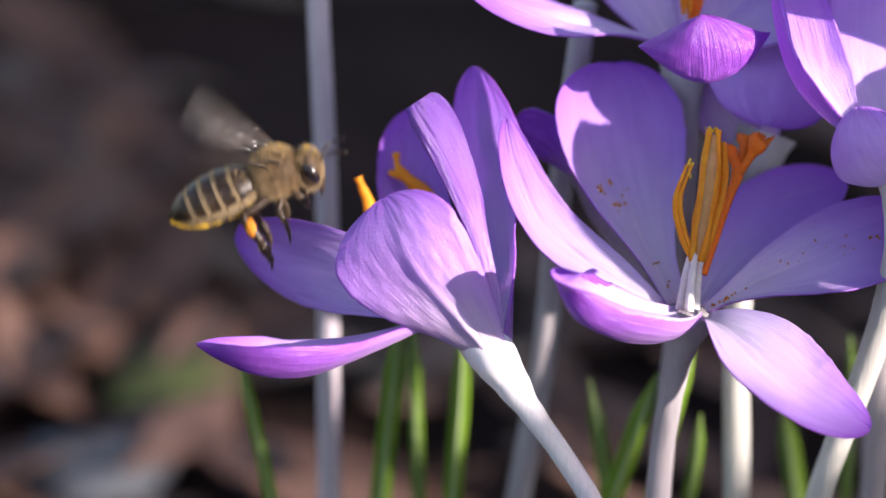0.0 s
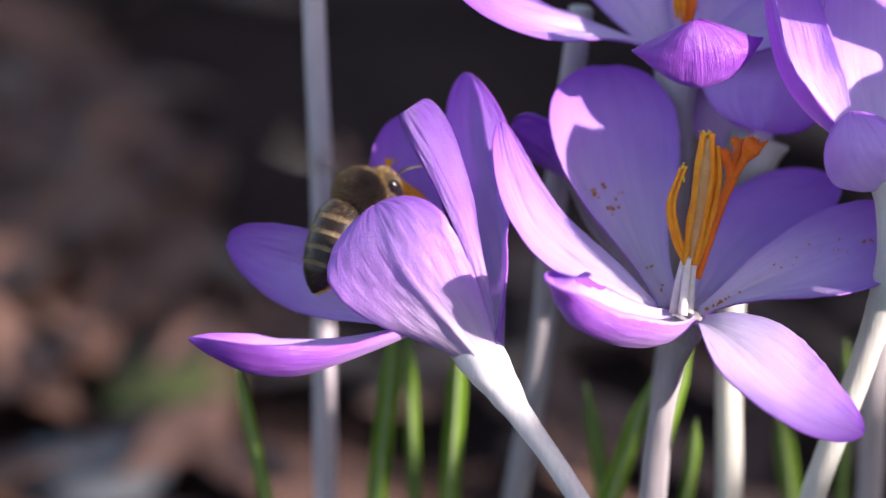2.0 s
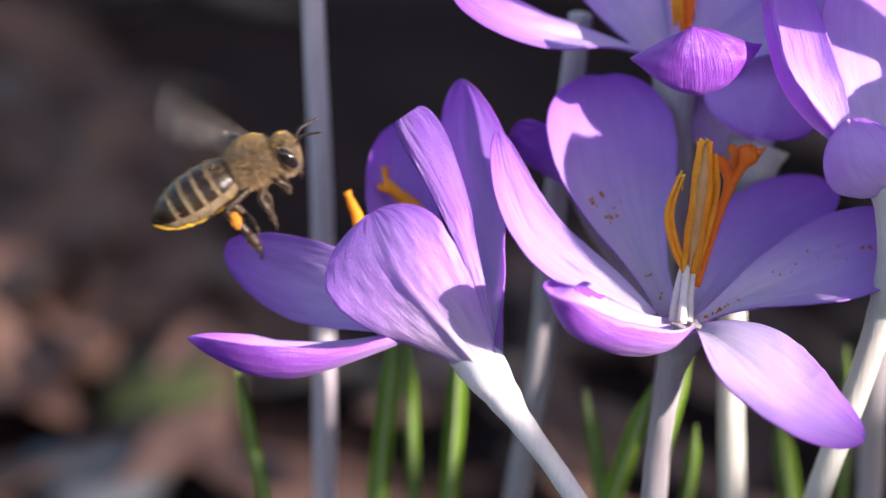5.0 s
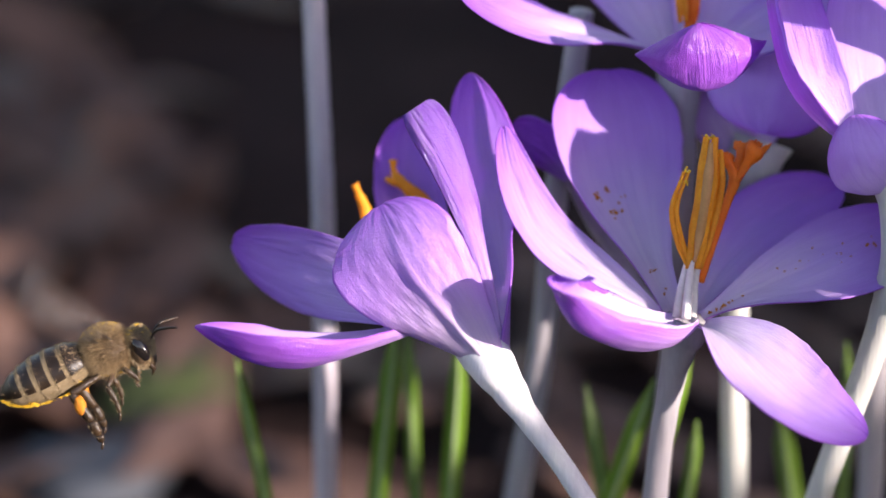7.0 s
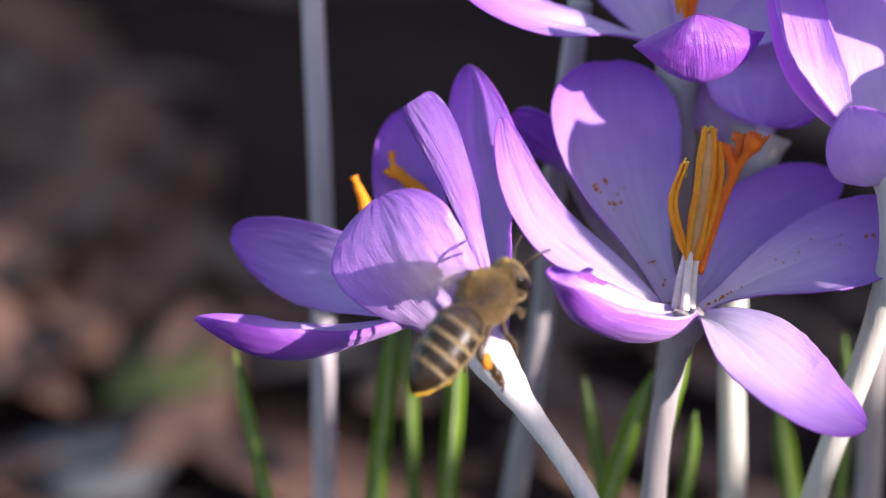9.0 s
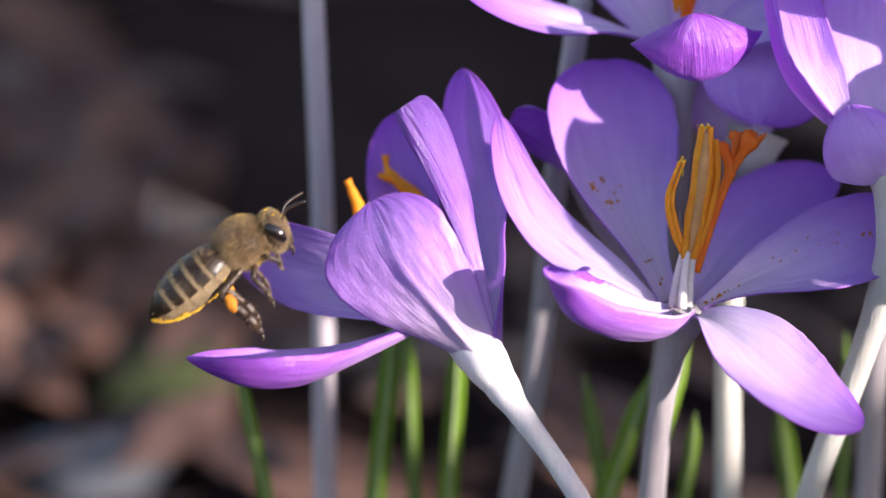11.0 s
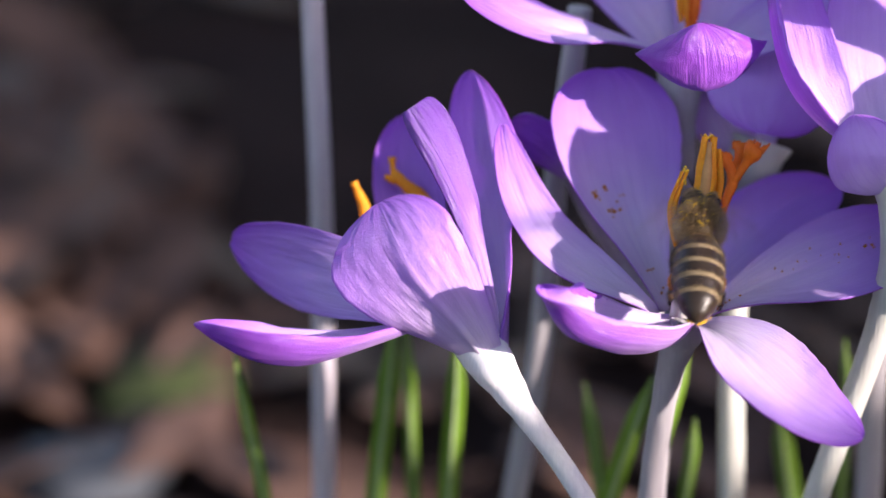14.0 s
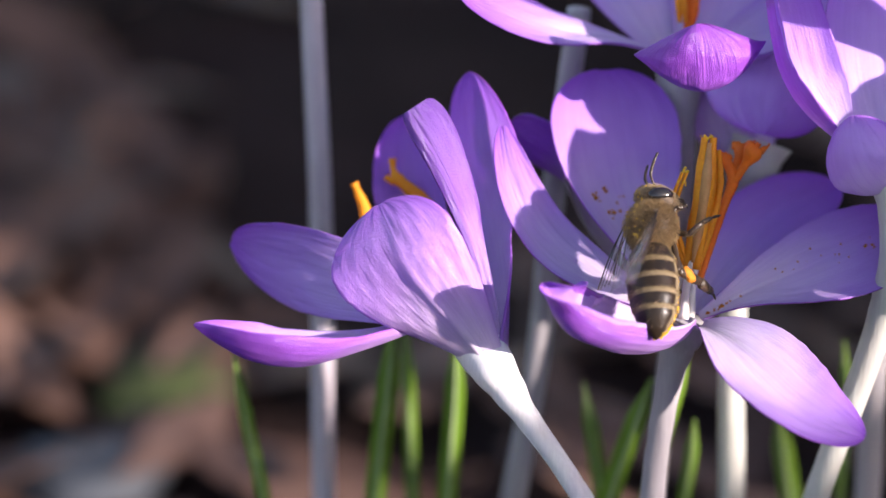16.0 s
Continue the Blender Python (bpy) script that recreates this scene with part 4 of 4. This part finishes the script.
            part("fur", fuzz_bm(hairs, 0.3, 0.009, rng, (0, 0, -0.6)), FUR, ob)
            legs[name, s] = ob
            return ob
        leg("fore_leg", (1.2, 0.9, -1.6), [(1.2, 0.9, -1.6), (1.4, 1.85, -1.5), (2.2, 1.7, -2.4), (2.0, 1.4, -2.9), (2.2, 1.3, -3.3)], [0.26, 0.25, 0.2, 0.12, 0.08])
        leg("middle_leg", (0.2, 1.1, -1.8), [(0.2, 1.1, -1.8), (-0.4, 2.05, -2.6), (0.1, 2.2, -4.0), (0.2, 2.2, -5.0), (0.1, 2.2, -5.7)], [0.27, 0.27, 0.23, 0.13, 0.08])
        hind = leg("hind_leg", (-0.9, 1.1, -1.7), [(-0.9, 1.1, -1.7), (-3.5, 1.9, -2.7), (-2.3, 2.1, -5.3), (-1.9, 2.1, -6.6), (-1.7, 2.1, -7.3), (-1.9, 2.1, -7.9)], [0.3, 0.42, 0.5, 0.4, 0.14, 0.09])
        part("pollen_ball", blob_bm((-2.05, s * 1.0, -2.1), (0.5, 0.36, 0.85), 5, 0.3, 1.6), POLLEN_BALL, hind, label="packed orange pollen ball")
    # wings
    wings = {}
    for s in (1, -1):
        wings["fore", s] = bee_wing(bee, 9.0, 3.0, s, (0.55, s * 1.45, 1.25), "forewing")
        wings["hind", s] = bee_wing(bee, 6.4, 2.1, s, (-0.45, s * 1.5, 1.05), "hindwing")
    return bee, wings, legs, abd, head


bee, wings, legs, abdomen, bee_head = build_bee()


# ---- what moves ----
def wing_pose(root, s, sweep, lift, lean=0.0):
    """sweep: degrees turned back from straight out; lift: degrees above level; lean: tilt of the blade."""
    a, b = radians(sweep), radians(lift)
    x = Vector((-math.sin(a) * math.cos(b), s * math.cos(a) * math.cos(b), math.sin(b)))
    z = Vector((math.sin(b) * math.sin(a), -s * math.sin(b) * math.cos(a), math.cos(b)))
    z = Matrix.Rotation(radians(lean) * s, 3, x) @ z
    y = z.cross(x)
    return Matrix.Translation(root) @ Matrix((x, y, z)).transposed().to_4x4()


SWAY_RIGHT = [
    (0, 14.03, -9, 0.01, 0, -0.05, 0.02),
    (0.5, 14.08, -9.07, -0.13, 0, -0.17, 0.09),
    (1, 14.04, -9.04, -0.08, 0, -0.19, 0.1),
    (1.5, 14.13, -9.03, -0.05, 0, -0.21, 0.11),
    (2, 13.68, -8.95, 0.09, 0, 0.05, -0.02),
    (2.5, 14.2, -9, -0.01, 0, -0.3, 0.16),
    (3, 14.1, -9.01, -0.01, 0, -0.22, 0.12),
    (3.5, 13.95, -9, -0.01, 0, -0.17, 0.09),
    (4, 14.7, -9.07, -0.14, 0, -0.69, 0.36),
    (6.5, 13.98, -9, 0, 0, 0.02, -0.01),
    (7, 14, -9, 0, 0, 0, 0),
    (7.5, 14.08, -8.99, 0.02, 0, -0.07, 0.04),
    (8, 13.96, -8.98, 0.04, 0, 0.02, -0.01),
    (8.5, 14.01, -9, -0, 0, -0, 0),
    (9, 14.08, -9, -0.01, 0, -0.03, 0.01),
    (11.5, 13.99, -9, 0, 0, -0.16, 0.09),
    (12, 14.03, -9.04, -0.08, 0, 0.01, -0.01),
    (12.5, 13.96, -8.97, 0.06, 0, 0.06, -0.03),
    (13, 14.05, -9, 0.01, 0, 0.02, -0.01),
    (13.5, 13.99, -9.01, -0.02, 0, 0.02, -0.01),
    (14, 13.12, -9.05, -0.09, 0, 0.47, -0.25),
    (14.5, 13.76, -9.05, -0.1, 0, 0.17, -0.09),
    (15, 13.82, -9.05, -0.09, 0, 0.12, -0.07),
    (15.5, 13.8, -9.06, -0.12, 0, 0.15, -0.08),
    (16, 13.7, -9.07, -0.14, 0, 0.19, -0.1),
]
SWAY_LEFT = [
    (0, 20.76, -12.04, -0.08, 0, 0.1, -0.05),
    (0.5, 22.13, -11.96, 0.07, 0, -0.83, 0.44),
    (1, 20.3, -12.21, -0.4, 0, 0.09, -0.05),
    (1.5, 20.97, -12.06, -0.12, 0, -0.18, 0.09),
    (2, 20.19, -12.13, -0.24, 0, 0.24, -0.13),
    (2.5, 20.56, -12.18, -0.33, 0, -0.09, 0.05),
    (3, 20.92, -12.15, -0.28, 0, -0.23, 0.12),
    (3.5, 20.66, -12.15, -0.28, 0, -0.14, 0.08),
    (4, 21.23, -12.09, -0.16, 0, -0.53, 0.28),
    (6.5, 21.27, -12, 0.01, 0, -0.13, 0.07),
    (7, 21, -12, 0, 0, 0, 0),
    (7.5, 21.08, -11.99, 0.02, 0, -0.07, 0.04),
    (8, 21.19, -11.98, 0.04, 0, -0.09, 0.05),
    (8.5, 21.25, -11.98, 0.04, 0, -0.13, 0.07),
    (9, 21.17, -12.01, -0.02, 0, -0.07, 0.04),
    (11.5, 20.41, -12.24, -0.45, 0, 0.04, -0.02),
    (12, 20.68, -12.09, -0.17, 0, 0.25, -0.13),
    (12.5, 21.12, -12, 0, 0, -0.01, 0.01),
    (13, 20.94, -12.04, -0.07, 0, 0.11, -0.06),
    (13.5, 21, -12.01, -0.03, 0, 0.05, -0.02),
    (14, 20.91, -12.03, -0.05, 0, 0.08, -0.04),
    (14.5, 20.98, -12.03, -0.05, 0, 0.08, -0.04),
    (15, 20.72, -12.03, -0.05, 0, 0.23, -0.12),
    (15.5, 21.2, -12.01, -0.01, 0, -0.06, 0.03),
    (16, 20.77, -12.07, -0.12, 0, 0.2, -0.1),
]
SWAY_UPPER = [
    (0, -0.19, 0.04, 0.07, 0, 0.08, -0.04),
    (0.5, 0.05, -0.01, -0.01, 0, -0.22, 0.12),
    (1, -0.16, 0.01, 0.02, 0, -0.11, 0.06),
    (1.5, -0.19, -0.01, -0.02, 0, -0.06, 0.03),
    (2, -0.67, 0.03, 0.06, 0, 0.23, -0.12),
    (2.5, -0.57, 0.01, 0.01, 0, 0.14, -0.07),
    (3, -0.29, 0.01, 0.01, 0, -0.02, 0.01),
    (3.5, -0.59, -0, -0, 0, 0.09, -0.05),
    (4, -0.12, 0.02, 0.05, 0, -0.25, 0.14),
    (6.5, 0.14, 0, 0, 0, -0.05, 0.03),
    (7, 0, 0, 0, 0, 0, 0),
    (7.5, 0.2, 0.02, 0.04, 0, -0.14, 0.08),
    (8, 0.28, 0, 0.01, 0, -0.14, 0.08),
    (8.5, 0.28, 0, 0.01, 0, -0.14, 0.08),
    (9, 0.01, 0, 0, 0, -0.01, 0),
    (11.5, -0.78, -0, -0, 0, 0.27, -0.14),
    (12, -0.17, -0.05, -0.1, 0, 0.17, -0.09),
    (12.5, 0.1, 0.02, 0.04, 0, 0.03, -0.02),
    (13, -0.05, -0, -0, 0, 0.09, -0.05),
    (13.5, 0.03, 0, 0.01, 0, 0.03, -0.02),
    (14, -0.44, -0.1, -0.2, 0, 0.32, -0.17),
    (14.5, 0.04, -0.06, -0.12, 0, 0.06, -0.03),
    (15, -0.28, -0.03, -0.06, 0, 0.21, -0.11),
    (15.5, -0.23, -0.05, -0.09, 0, 0.21, -0.11),
    (16, -0.23, -0.09, -0.17, 0, 0.19, -0.1),
]
LIP_DROOP = [
    (0, 5.95),
    (0.5, 4.4),
    (1, 5.21),
    (1.5, 2.94),
    (2, 3.34),
    (2.5, 3.1),
    (3, 2.41),
    (3.5, 2.72),
    (4, 2.07),
    (6.5, -0.21),
    (7, 0.05),
    (7.5, -0.14),
    (8, -0.22),
    (8.5, -0.31),
    (9, -0.18),
    (10.6, 0),
    (11, 8.5),
    (11.3, 11.2),
    (11.4, 9.6),
    (11.5, 10.8),
    (11.6, 13.6),
    (11.7, 0),
    (12, 0),
    (12.5, 0),
    (13, 0),
    (13.5, 0),
    (14, 0),
    (14.5, 0),
    (15, 0),
    (15.5, 0),
    (16, 0),
]
BEE_ROWS = [
    (0, -14.43, 1.88, 100.66, -3.37, -8.82, 4.73),
    (0.1, -14.02, 0.77, 98.58, -6.37, -8.82, 4.73),
    (0.2, -13.26, -0.67, 100.97, -8.09, -4.41, 2.35),
    (0.3, -12.68, 3.58, 96.11, -31.51, 0.49, 20.02),
    (0.4, -12.33, 3.27, 95.51, -42.92, -5.81, 27.08),
    (0.5, -7.58, 4.45, 97.71, -8.26, 3.72, 50.75),
    (0.6, -9.8, 3.34, 95.65, -29.18, 1.53, 44.52),
    (0.7, -11.25, 2.73, 94.49, -43.89, -1.93, 40.5),
    (0.8, -11.08, 3.05, 95.09, -39.21, 2.36, 33.6),
    (0.9, -10.87, 3.54, 96.01, -34.65, 4.22, 23.53),
    (1, -11.3, 2.83, 94.68, -48.1, -0.55, 31.2),
    (1.1, -11.53, 2.24, 93.58, -61.91, -5.78, 38.47),
    (1.3, -10.05, 3.07, 95.13, -48.88, -0.18, 36.44),
    (1.5, -8.65, 4.15, 97.16, -13.27, 11.96, 41.59),
    (1.8, -8.36, 4.1, 97.06, -20.64, 13.05, 37.95),
    (2.1, -6.7, 4.57, 97.96, -6.79, 4.18, 47.96),
    (2.4, -7.77, 4.46, 97.75, -17.33, 7.79, 44.03),
    (2.8, -7.19, 4.86, 98.51, -18.6, 7.23, 42.47),
    (3.2, -9.51, 4.21, 97.28, -37.47, 6.59, 37.41),
    (3.6, -9.61, 4.14, 97.15, -27.82, 7.06, 35.45),
    (4, -8.61, 4.2, 97.26, -31.5, 4.48, 35.5),
    (4.2, -8.84, 4.27, 97.38, -44.63, 1.36, 35.78),
    (4.7, -11.6, 2.43, 101.71, -2.01, -19.32, 16.92),
    (5.3, -21.5, 0.86, 103.02, -8.37, -8.82, 4.73),
    (5.8, -29.1, -1.37, 98.81, -8.09, -4.41, 2.35),
    (6.3, -31.78, -3.06, 93.5, -10.83, -13.21, 7.17),
    (6.4, -33.64, -3.06, 93.5, -12.23, -7.06, 3.77),
    (6.5, -33.4, -3.53, 92.62, -13.09, -4.41, 2.35),
    (6.6, -31.55, -4.03, 91.68, -13.23, -7.06, 3.77),
    (6.7, -33.76, -4.75, 90.33, -13.09, -4.41, 2.35),
    (6.8, -31.34, -5.23, 89.43, -13.23, -7.06, 3.77),
    (6.9, -30.5, -5.66, 88.62, -13.37, -8.82, 4.73),
    (7, -28.32, -5.77, 88.4, -13.37, -8.82, 4.73),
    (7.1, -28.18, -5.83, 88.29, -13.37, -8.82, 4.73),
    (7.2, -31.14, -6.48, 87.08, -13.37, -8.82, 4.73),
    (7.3, -34.04, -7.12, 85.86, -16.09, -4.41, 2.35),
    (7.4, -38.57, -9.09, 82.17, -16, 0, 0),
    (7.5, -34.9, -9.71, 81, -16, 0, 0),
    (7.6, -30.36, -10.13, 80.21, -14.23, -7.06, 3.77),
    (7.7, -27.91, -10.82, 81.04, -13.83, -13.21, 7.17),
    (7.8, -25.09, -10.26, 82.1, -11.21, -15.83, 8.67),
    (7.9, -23.05, -9.71, 85.26, -9.21, -15.83, 8.67),
    (8, -22.13, -10.02, 88.94, -1.71, -17.44, 21.91),
    (8.1, -19.52, -10.76, 89.68, -3.96, -15.61, 28.21),
    (8.2, -11.76, -13.34, 93.34, -2.7, -15.08, 38.34),
    (8.3, -10.62, -13.74, 94.72, -1.44, -12.45, 41.44),
    (8.4, -9.66, -13.8, 96.74, -0.59, -14.88, 46.65),
    (8.5, -9.43, -13.39, 97.5, 0.06, -13.45, 48.09),
    (8.6, -6.78, -13.61, 99.23, 2.06, -13.45, 48.09),
    (8.7, -3.33, -13.62, 99.21, 3.4, -12.25, 46.86),
    (8.8, 0.8, -14.89, 98.95, 4.06, -13.45, 48.09),
    (8.9, 2.13, -15.43, 97.94, 3.4, -12.25, 46.86),
    (9, 3.61, -15.37, 98.04, 1.73, -13.65, 45.39),
    (9.1, 3.64, -17.8, 95.59, 1.74, -11.11, 40.26),
    (9.2, 2.68, -18.81, 93.71, 0.62, -11.71, 38.11),
    (9.6, -1.86, -22.56, 90.91, 4.6, -21.91, 12.35),
    (10.1, -11.89, -20, 91.47, -4.5, -17.58, 9.7),
    (10.6, -18.65, -11.79, 94.13, -9.5, -17.58, 9.7),
    (11, -16.6, -4.89, 97.27, -15.4, -21.91, 12.35),
    (11.3, -13.35, 1, 97.49, -21.39, -20.37, 15.11),
    (11.4, -12.14, 3, 97.04, -20.87, -21.84, 18.63),
    (11.5, -12.47, 2.55, 96.18, -25.71, -27.04, 23.85),
    (11.6, -14.18, -0.46, 101.34, -11.21, -15.83, 8.67),
    (11.7, -19.08, 3.17, 105.22, -8, 0, 0),
    (11.8, -23.62, 4.07, 106.91, -6, 0, 0),
    (11.9, -23.4, 2.32, 103.63, -10.09, -4.41, 2.35),
    (12, -24.27, 2.35, 103.67, -10.09, -4.41, 2.35),
    (12.1, -22.87, 1.31, 101.73, -10.23, -7.06, 3.77),
    (12.2, -25.15, 2.23, 103.45, -9.21, -15.83, 8.67),
    (12.3, -24.86, 2.11, 105.36, -7.21, -15.83, 8.67),
    (12.4, -20.4, 1.89, 107.08, -6.26, -10.79, 17.55),
    (12.5, -16.69, 2.16, 107.58, -5.7, -4.87, 19.84),
    (12.6, -11.78, -1.88, 106.38, -2.92, -8.72, 24.61),
    (12.7, -9.45, -4.62, 105.48, 0.9, -8.64, 28.2),
    (12.8, -6.08, -7.2, 104.89, 5.38, -5.82, 32.36),
    (12.9, -3.27, -9.38, 105.05, 6.78, -7.14, 39.59),
    (13, -1.41, -10.96, 104.2, 10.24, -5.94, 43.79),
    (13.1, 2.79, -11.48, 105.35, 8.47, -10.56, 50.92),
    (13.2, 7.16, -12.12, 104.15, 5.54, -12.5, 59.71),
    (13.3, 9.26, -12.57, 103.32, 5.72, -11.71, 62.14),
    (13.4, 14.46, -11.33, 103.51, 7.1, -9.23, 62.07),
    (13.5, 15.26, -9.75, 102.23, 5.8, -8, 62.07),
    (13.6, 18.12, -7.03, 100.95, 3.46, -15.38, 68.79),
    (13.7, 18.27, -6.32, 100.15, 2.73, -20.86, 71.58),
    (13.8, 18.33, -5.55, 99.47, -1.41, -24.65, 77.56),
    (13.9, 18.71, -5.55, 99.47, -2.11, -26.97, 78.85),
    (14, 21.67, -2.41, 98.24, 0.74, -10.45, 85.91),
    (14.1, 22.08, -2.26, 98.52, -0.58, -10.88, 82.74),
    (14.2, 19.92, -2.28, 98.73, -2.55, -11.50, 78.57),
    (14.3, 19.33, -2.82, 97.55, -4.42, -12.29, 73.39),
    (14.4, 19.02, -3.47, 97.67, -7.32, -12.98, 68.21),
    (14.5, 19.01, -4.30, 97.44, -10.97, -14.41, 68.12),
    (14.6, 18.64, -4.23, 97.56, -14.61, -15.83, 68.03),
    (14.7, 18.22, -4.13, 97.75, -21.01, -19.20, 71.78),
    (14.8, 17.89, -4.03, 97.94, -27.69, -22.51, 75.70),
    (14.9, 17.19, -3.86, 98.26, -34.61, -25.70, 79.78),
    (15, 17.48, -3.69, 98.57, -37.02, -25.89, 79.76),
    (15.1, 17.24, -3.64, 98.67, -37.30, -26.07, 79.75),
    (15.2, 17.48, -3.32, 99.27, -37.58, -26.26, 79.73),
    (15.3, 17.66, -3.30, 99.33, -37.85, -26.45, 79.71),
    (15.4, 17.56, -3.31, 99.30, -38.13, -26.63, 79.69),
    (15.5, 17.85, -3.20, 99.52, -38.41, -26.82, 79.68),
    (15.6, 18.00, -3.17, 99.56, -38.68, -27.01, 79.66),
    (15.8, 17.68, -3.39, 99.15, -39.24, -27.38, 79.62),
    (16, 17.59, -3.58, 98.77, -39.79, -27.75, 79.59),
]
# seconds and degrees by which the abdomen hangs below its flying pose
DROOP = [(0, 0), (0.2, 6), (0.3, 24), (0.4, 30), (0.5, 49), (0.6, 31), (0.7, 25), (0.8, 33), (0.9, 42), (1.0, 32), (1.1, 23), (1.3, 32), (1.5, 47), (1.8, 42), (2.1, 41), (2.4, 41), (2.8, 41), (3.2, 51), (3.6, 58), (4.0, 45), (4.2, 39), (4.8, 0), (8.0, 0), (9.0, 6), (11.0, 0), (11.5, 16), (11.8, 0), (13.4, 6), (14.0, 0), (16.0, 0)]
# seconds and degrees by which the head turns on the neck
HEAD_TURN = [(0, 0, 0, 0), (14.2, 0, 0, 0), (14.6, -22, 0, -10), (15, -34, 0, -16), (15.4, -35, 0, -18), (16, -30, 0, -14)]
# the bee's right legs reach out for the stamens: seconds, degrees sideways and forwards
GRASP = [
    ("fore_leg", -1, [(0, 0, 0), (14.3, 0, 0), (14.6, -50, -20), (15, -70, -30), (15.5, -68, -40), (16, -70, -36)]),
    ("middle_leg", -1, [(0, 0, 0), (14.0, 0, 0), (14.3, -66, 6), (14.7, -62, -10), (15.2, -55, -12), (15.6, -48, -40), (16, -46, -44)]),
    ("hind_leg", -1, [(0, 0, 0), (14.0, 0, 0), (14.4, -16, 8), (15, 6, 10), (16, 10, 12)]),
]
# spells of flight; between them the wings rest
FLIGHT = [(0.0, 2.3), (4.45, 14.3)]


def mm_pose(x, y, z, rx, ry, rz):
    return pose(x * MM, y * MM, z * MM, rx, ry, rz)


def motions():
    walk(bee, [(t, mm_pose(*r)) for t, *r in BEE_ROWS])
    walk(abdomen, [(t, Matrix.Translation(abdomen.location.copy()) @ Matrix.Rotation(radians(-d), 4, "Y")) for t, d in DROOP])
    at = bee_head.location.copy()
    walk(bee_head, [(t, Matrix.Translation(at) @ Euler((radians(a), radians(b), radians(d))).to_matrix().to_4x4()) for t, a, b, d in HEAD_TURN])
    for name, side, turns in GRASP:
        ob = legs[name, side]
        at = ob.location.copy()
        walk(ob, [(t, Matrix.Translation(at) @ Euler((radians(a), radians(b), 0)).to_matrix().to_4x4()) for t, a, b in turns])
    walk(right, [(t, mm_pose(*r)) for t, *r in SWAY_RIGHT])
    walk(left, [(t, mm_pose(*r)) for t, *r in SWAY_LEFT])
    for ob, o in ((upper, T0), (deep, Q0), (edge, E0), (shade_crocus, N0)):
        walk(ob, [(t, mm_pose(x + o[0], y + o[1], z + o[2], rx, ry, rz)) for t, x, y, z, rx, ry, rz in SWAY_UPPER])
    at = lip.location.copy()
    walk(lip, [(t, Matrix.Translation(at) @ Matrix.Rotation(radians(-d), 4, "Y")) for t, d in LIP_DROOP])
    at = front_petal.location.copy()
    walk(front_petal, [(t, Matrix.Translation(at) @ Matrix.Rotation(radians(-d), 4, "Y")) for t, d in ((0, 0), (13.5, 0), (13.8, 4.5), (14.5, 4.5), (15, 3.5), (16, 3))])
    for (kind, s), ob in wings.items():
        root = ob.location.copy()
        rows = []
        for k in range(481):
            t = k / 30
            if any(a <= t <= b for a, b in FLIGHT):
                rows.append((t, wing_pose(root, s, (60 if kind == "fore" else 70), 34 + (0, 43, -43)[k % 3], -10)))
            elif k % 6 == 0:
                if t < 5:
                    fold = max(0.0, min(1.0, (t - 2.6) / 0.6))
                    sweep, lift, lean = (76 + 12 * fold, 2 - 14 * fold, 34) if s > 0 else (68 - 4 * fold, 2 - 52 * fold, 34 - 20 * fold)
                else:
                    sweep, lift, lean = (min(74, 54 + 34 * (t - 14.3)), 4, 14) if s > 0 else (min(81, 54 + 34 * (t - 14.3)), 12, -6)
                rows.append((t, wing_pose(root, s, sweep + (0 if kind == "fore" else 9), lift, lean)))
        walk(ob, rows)


motions()
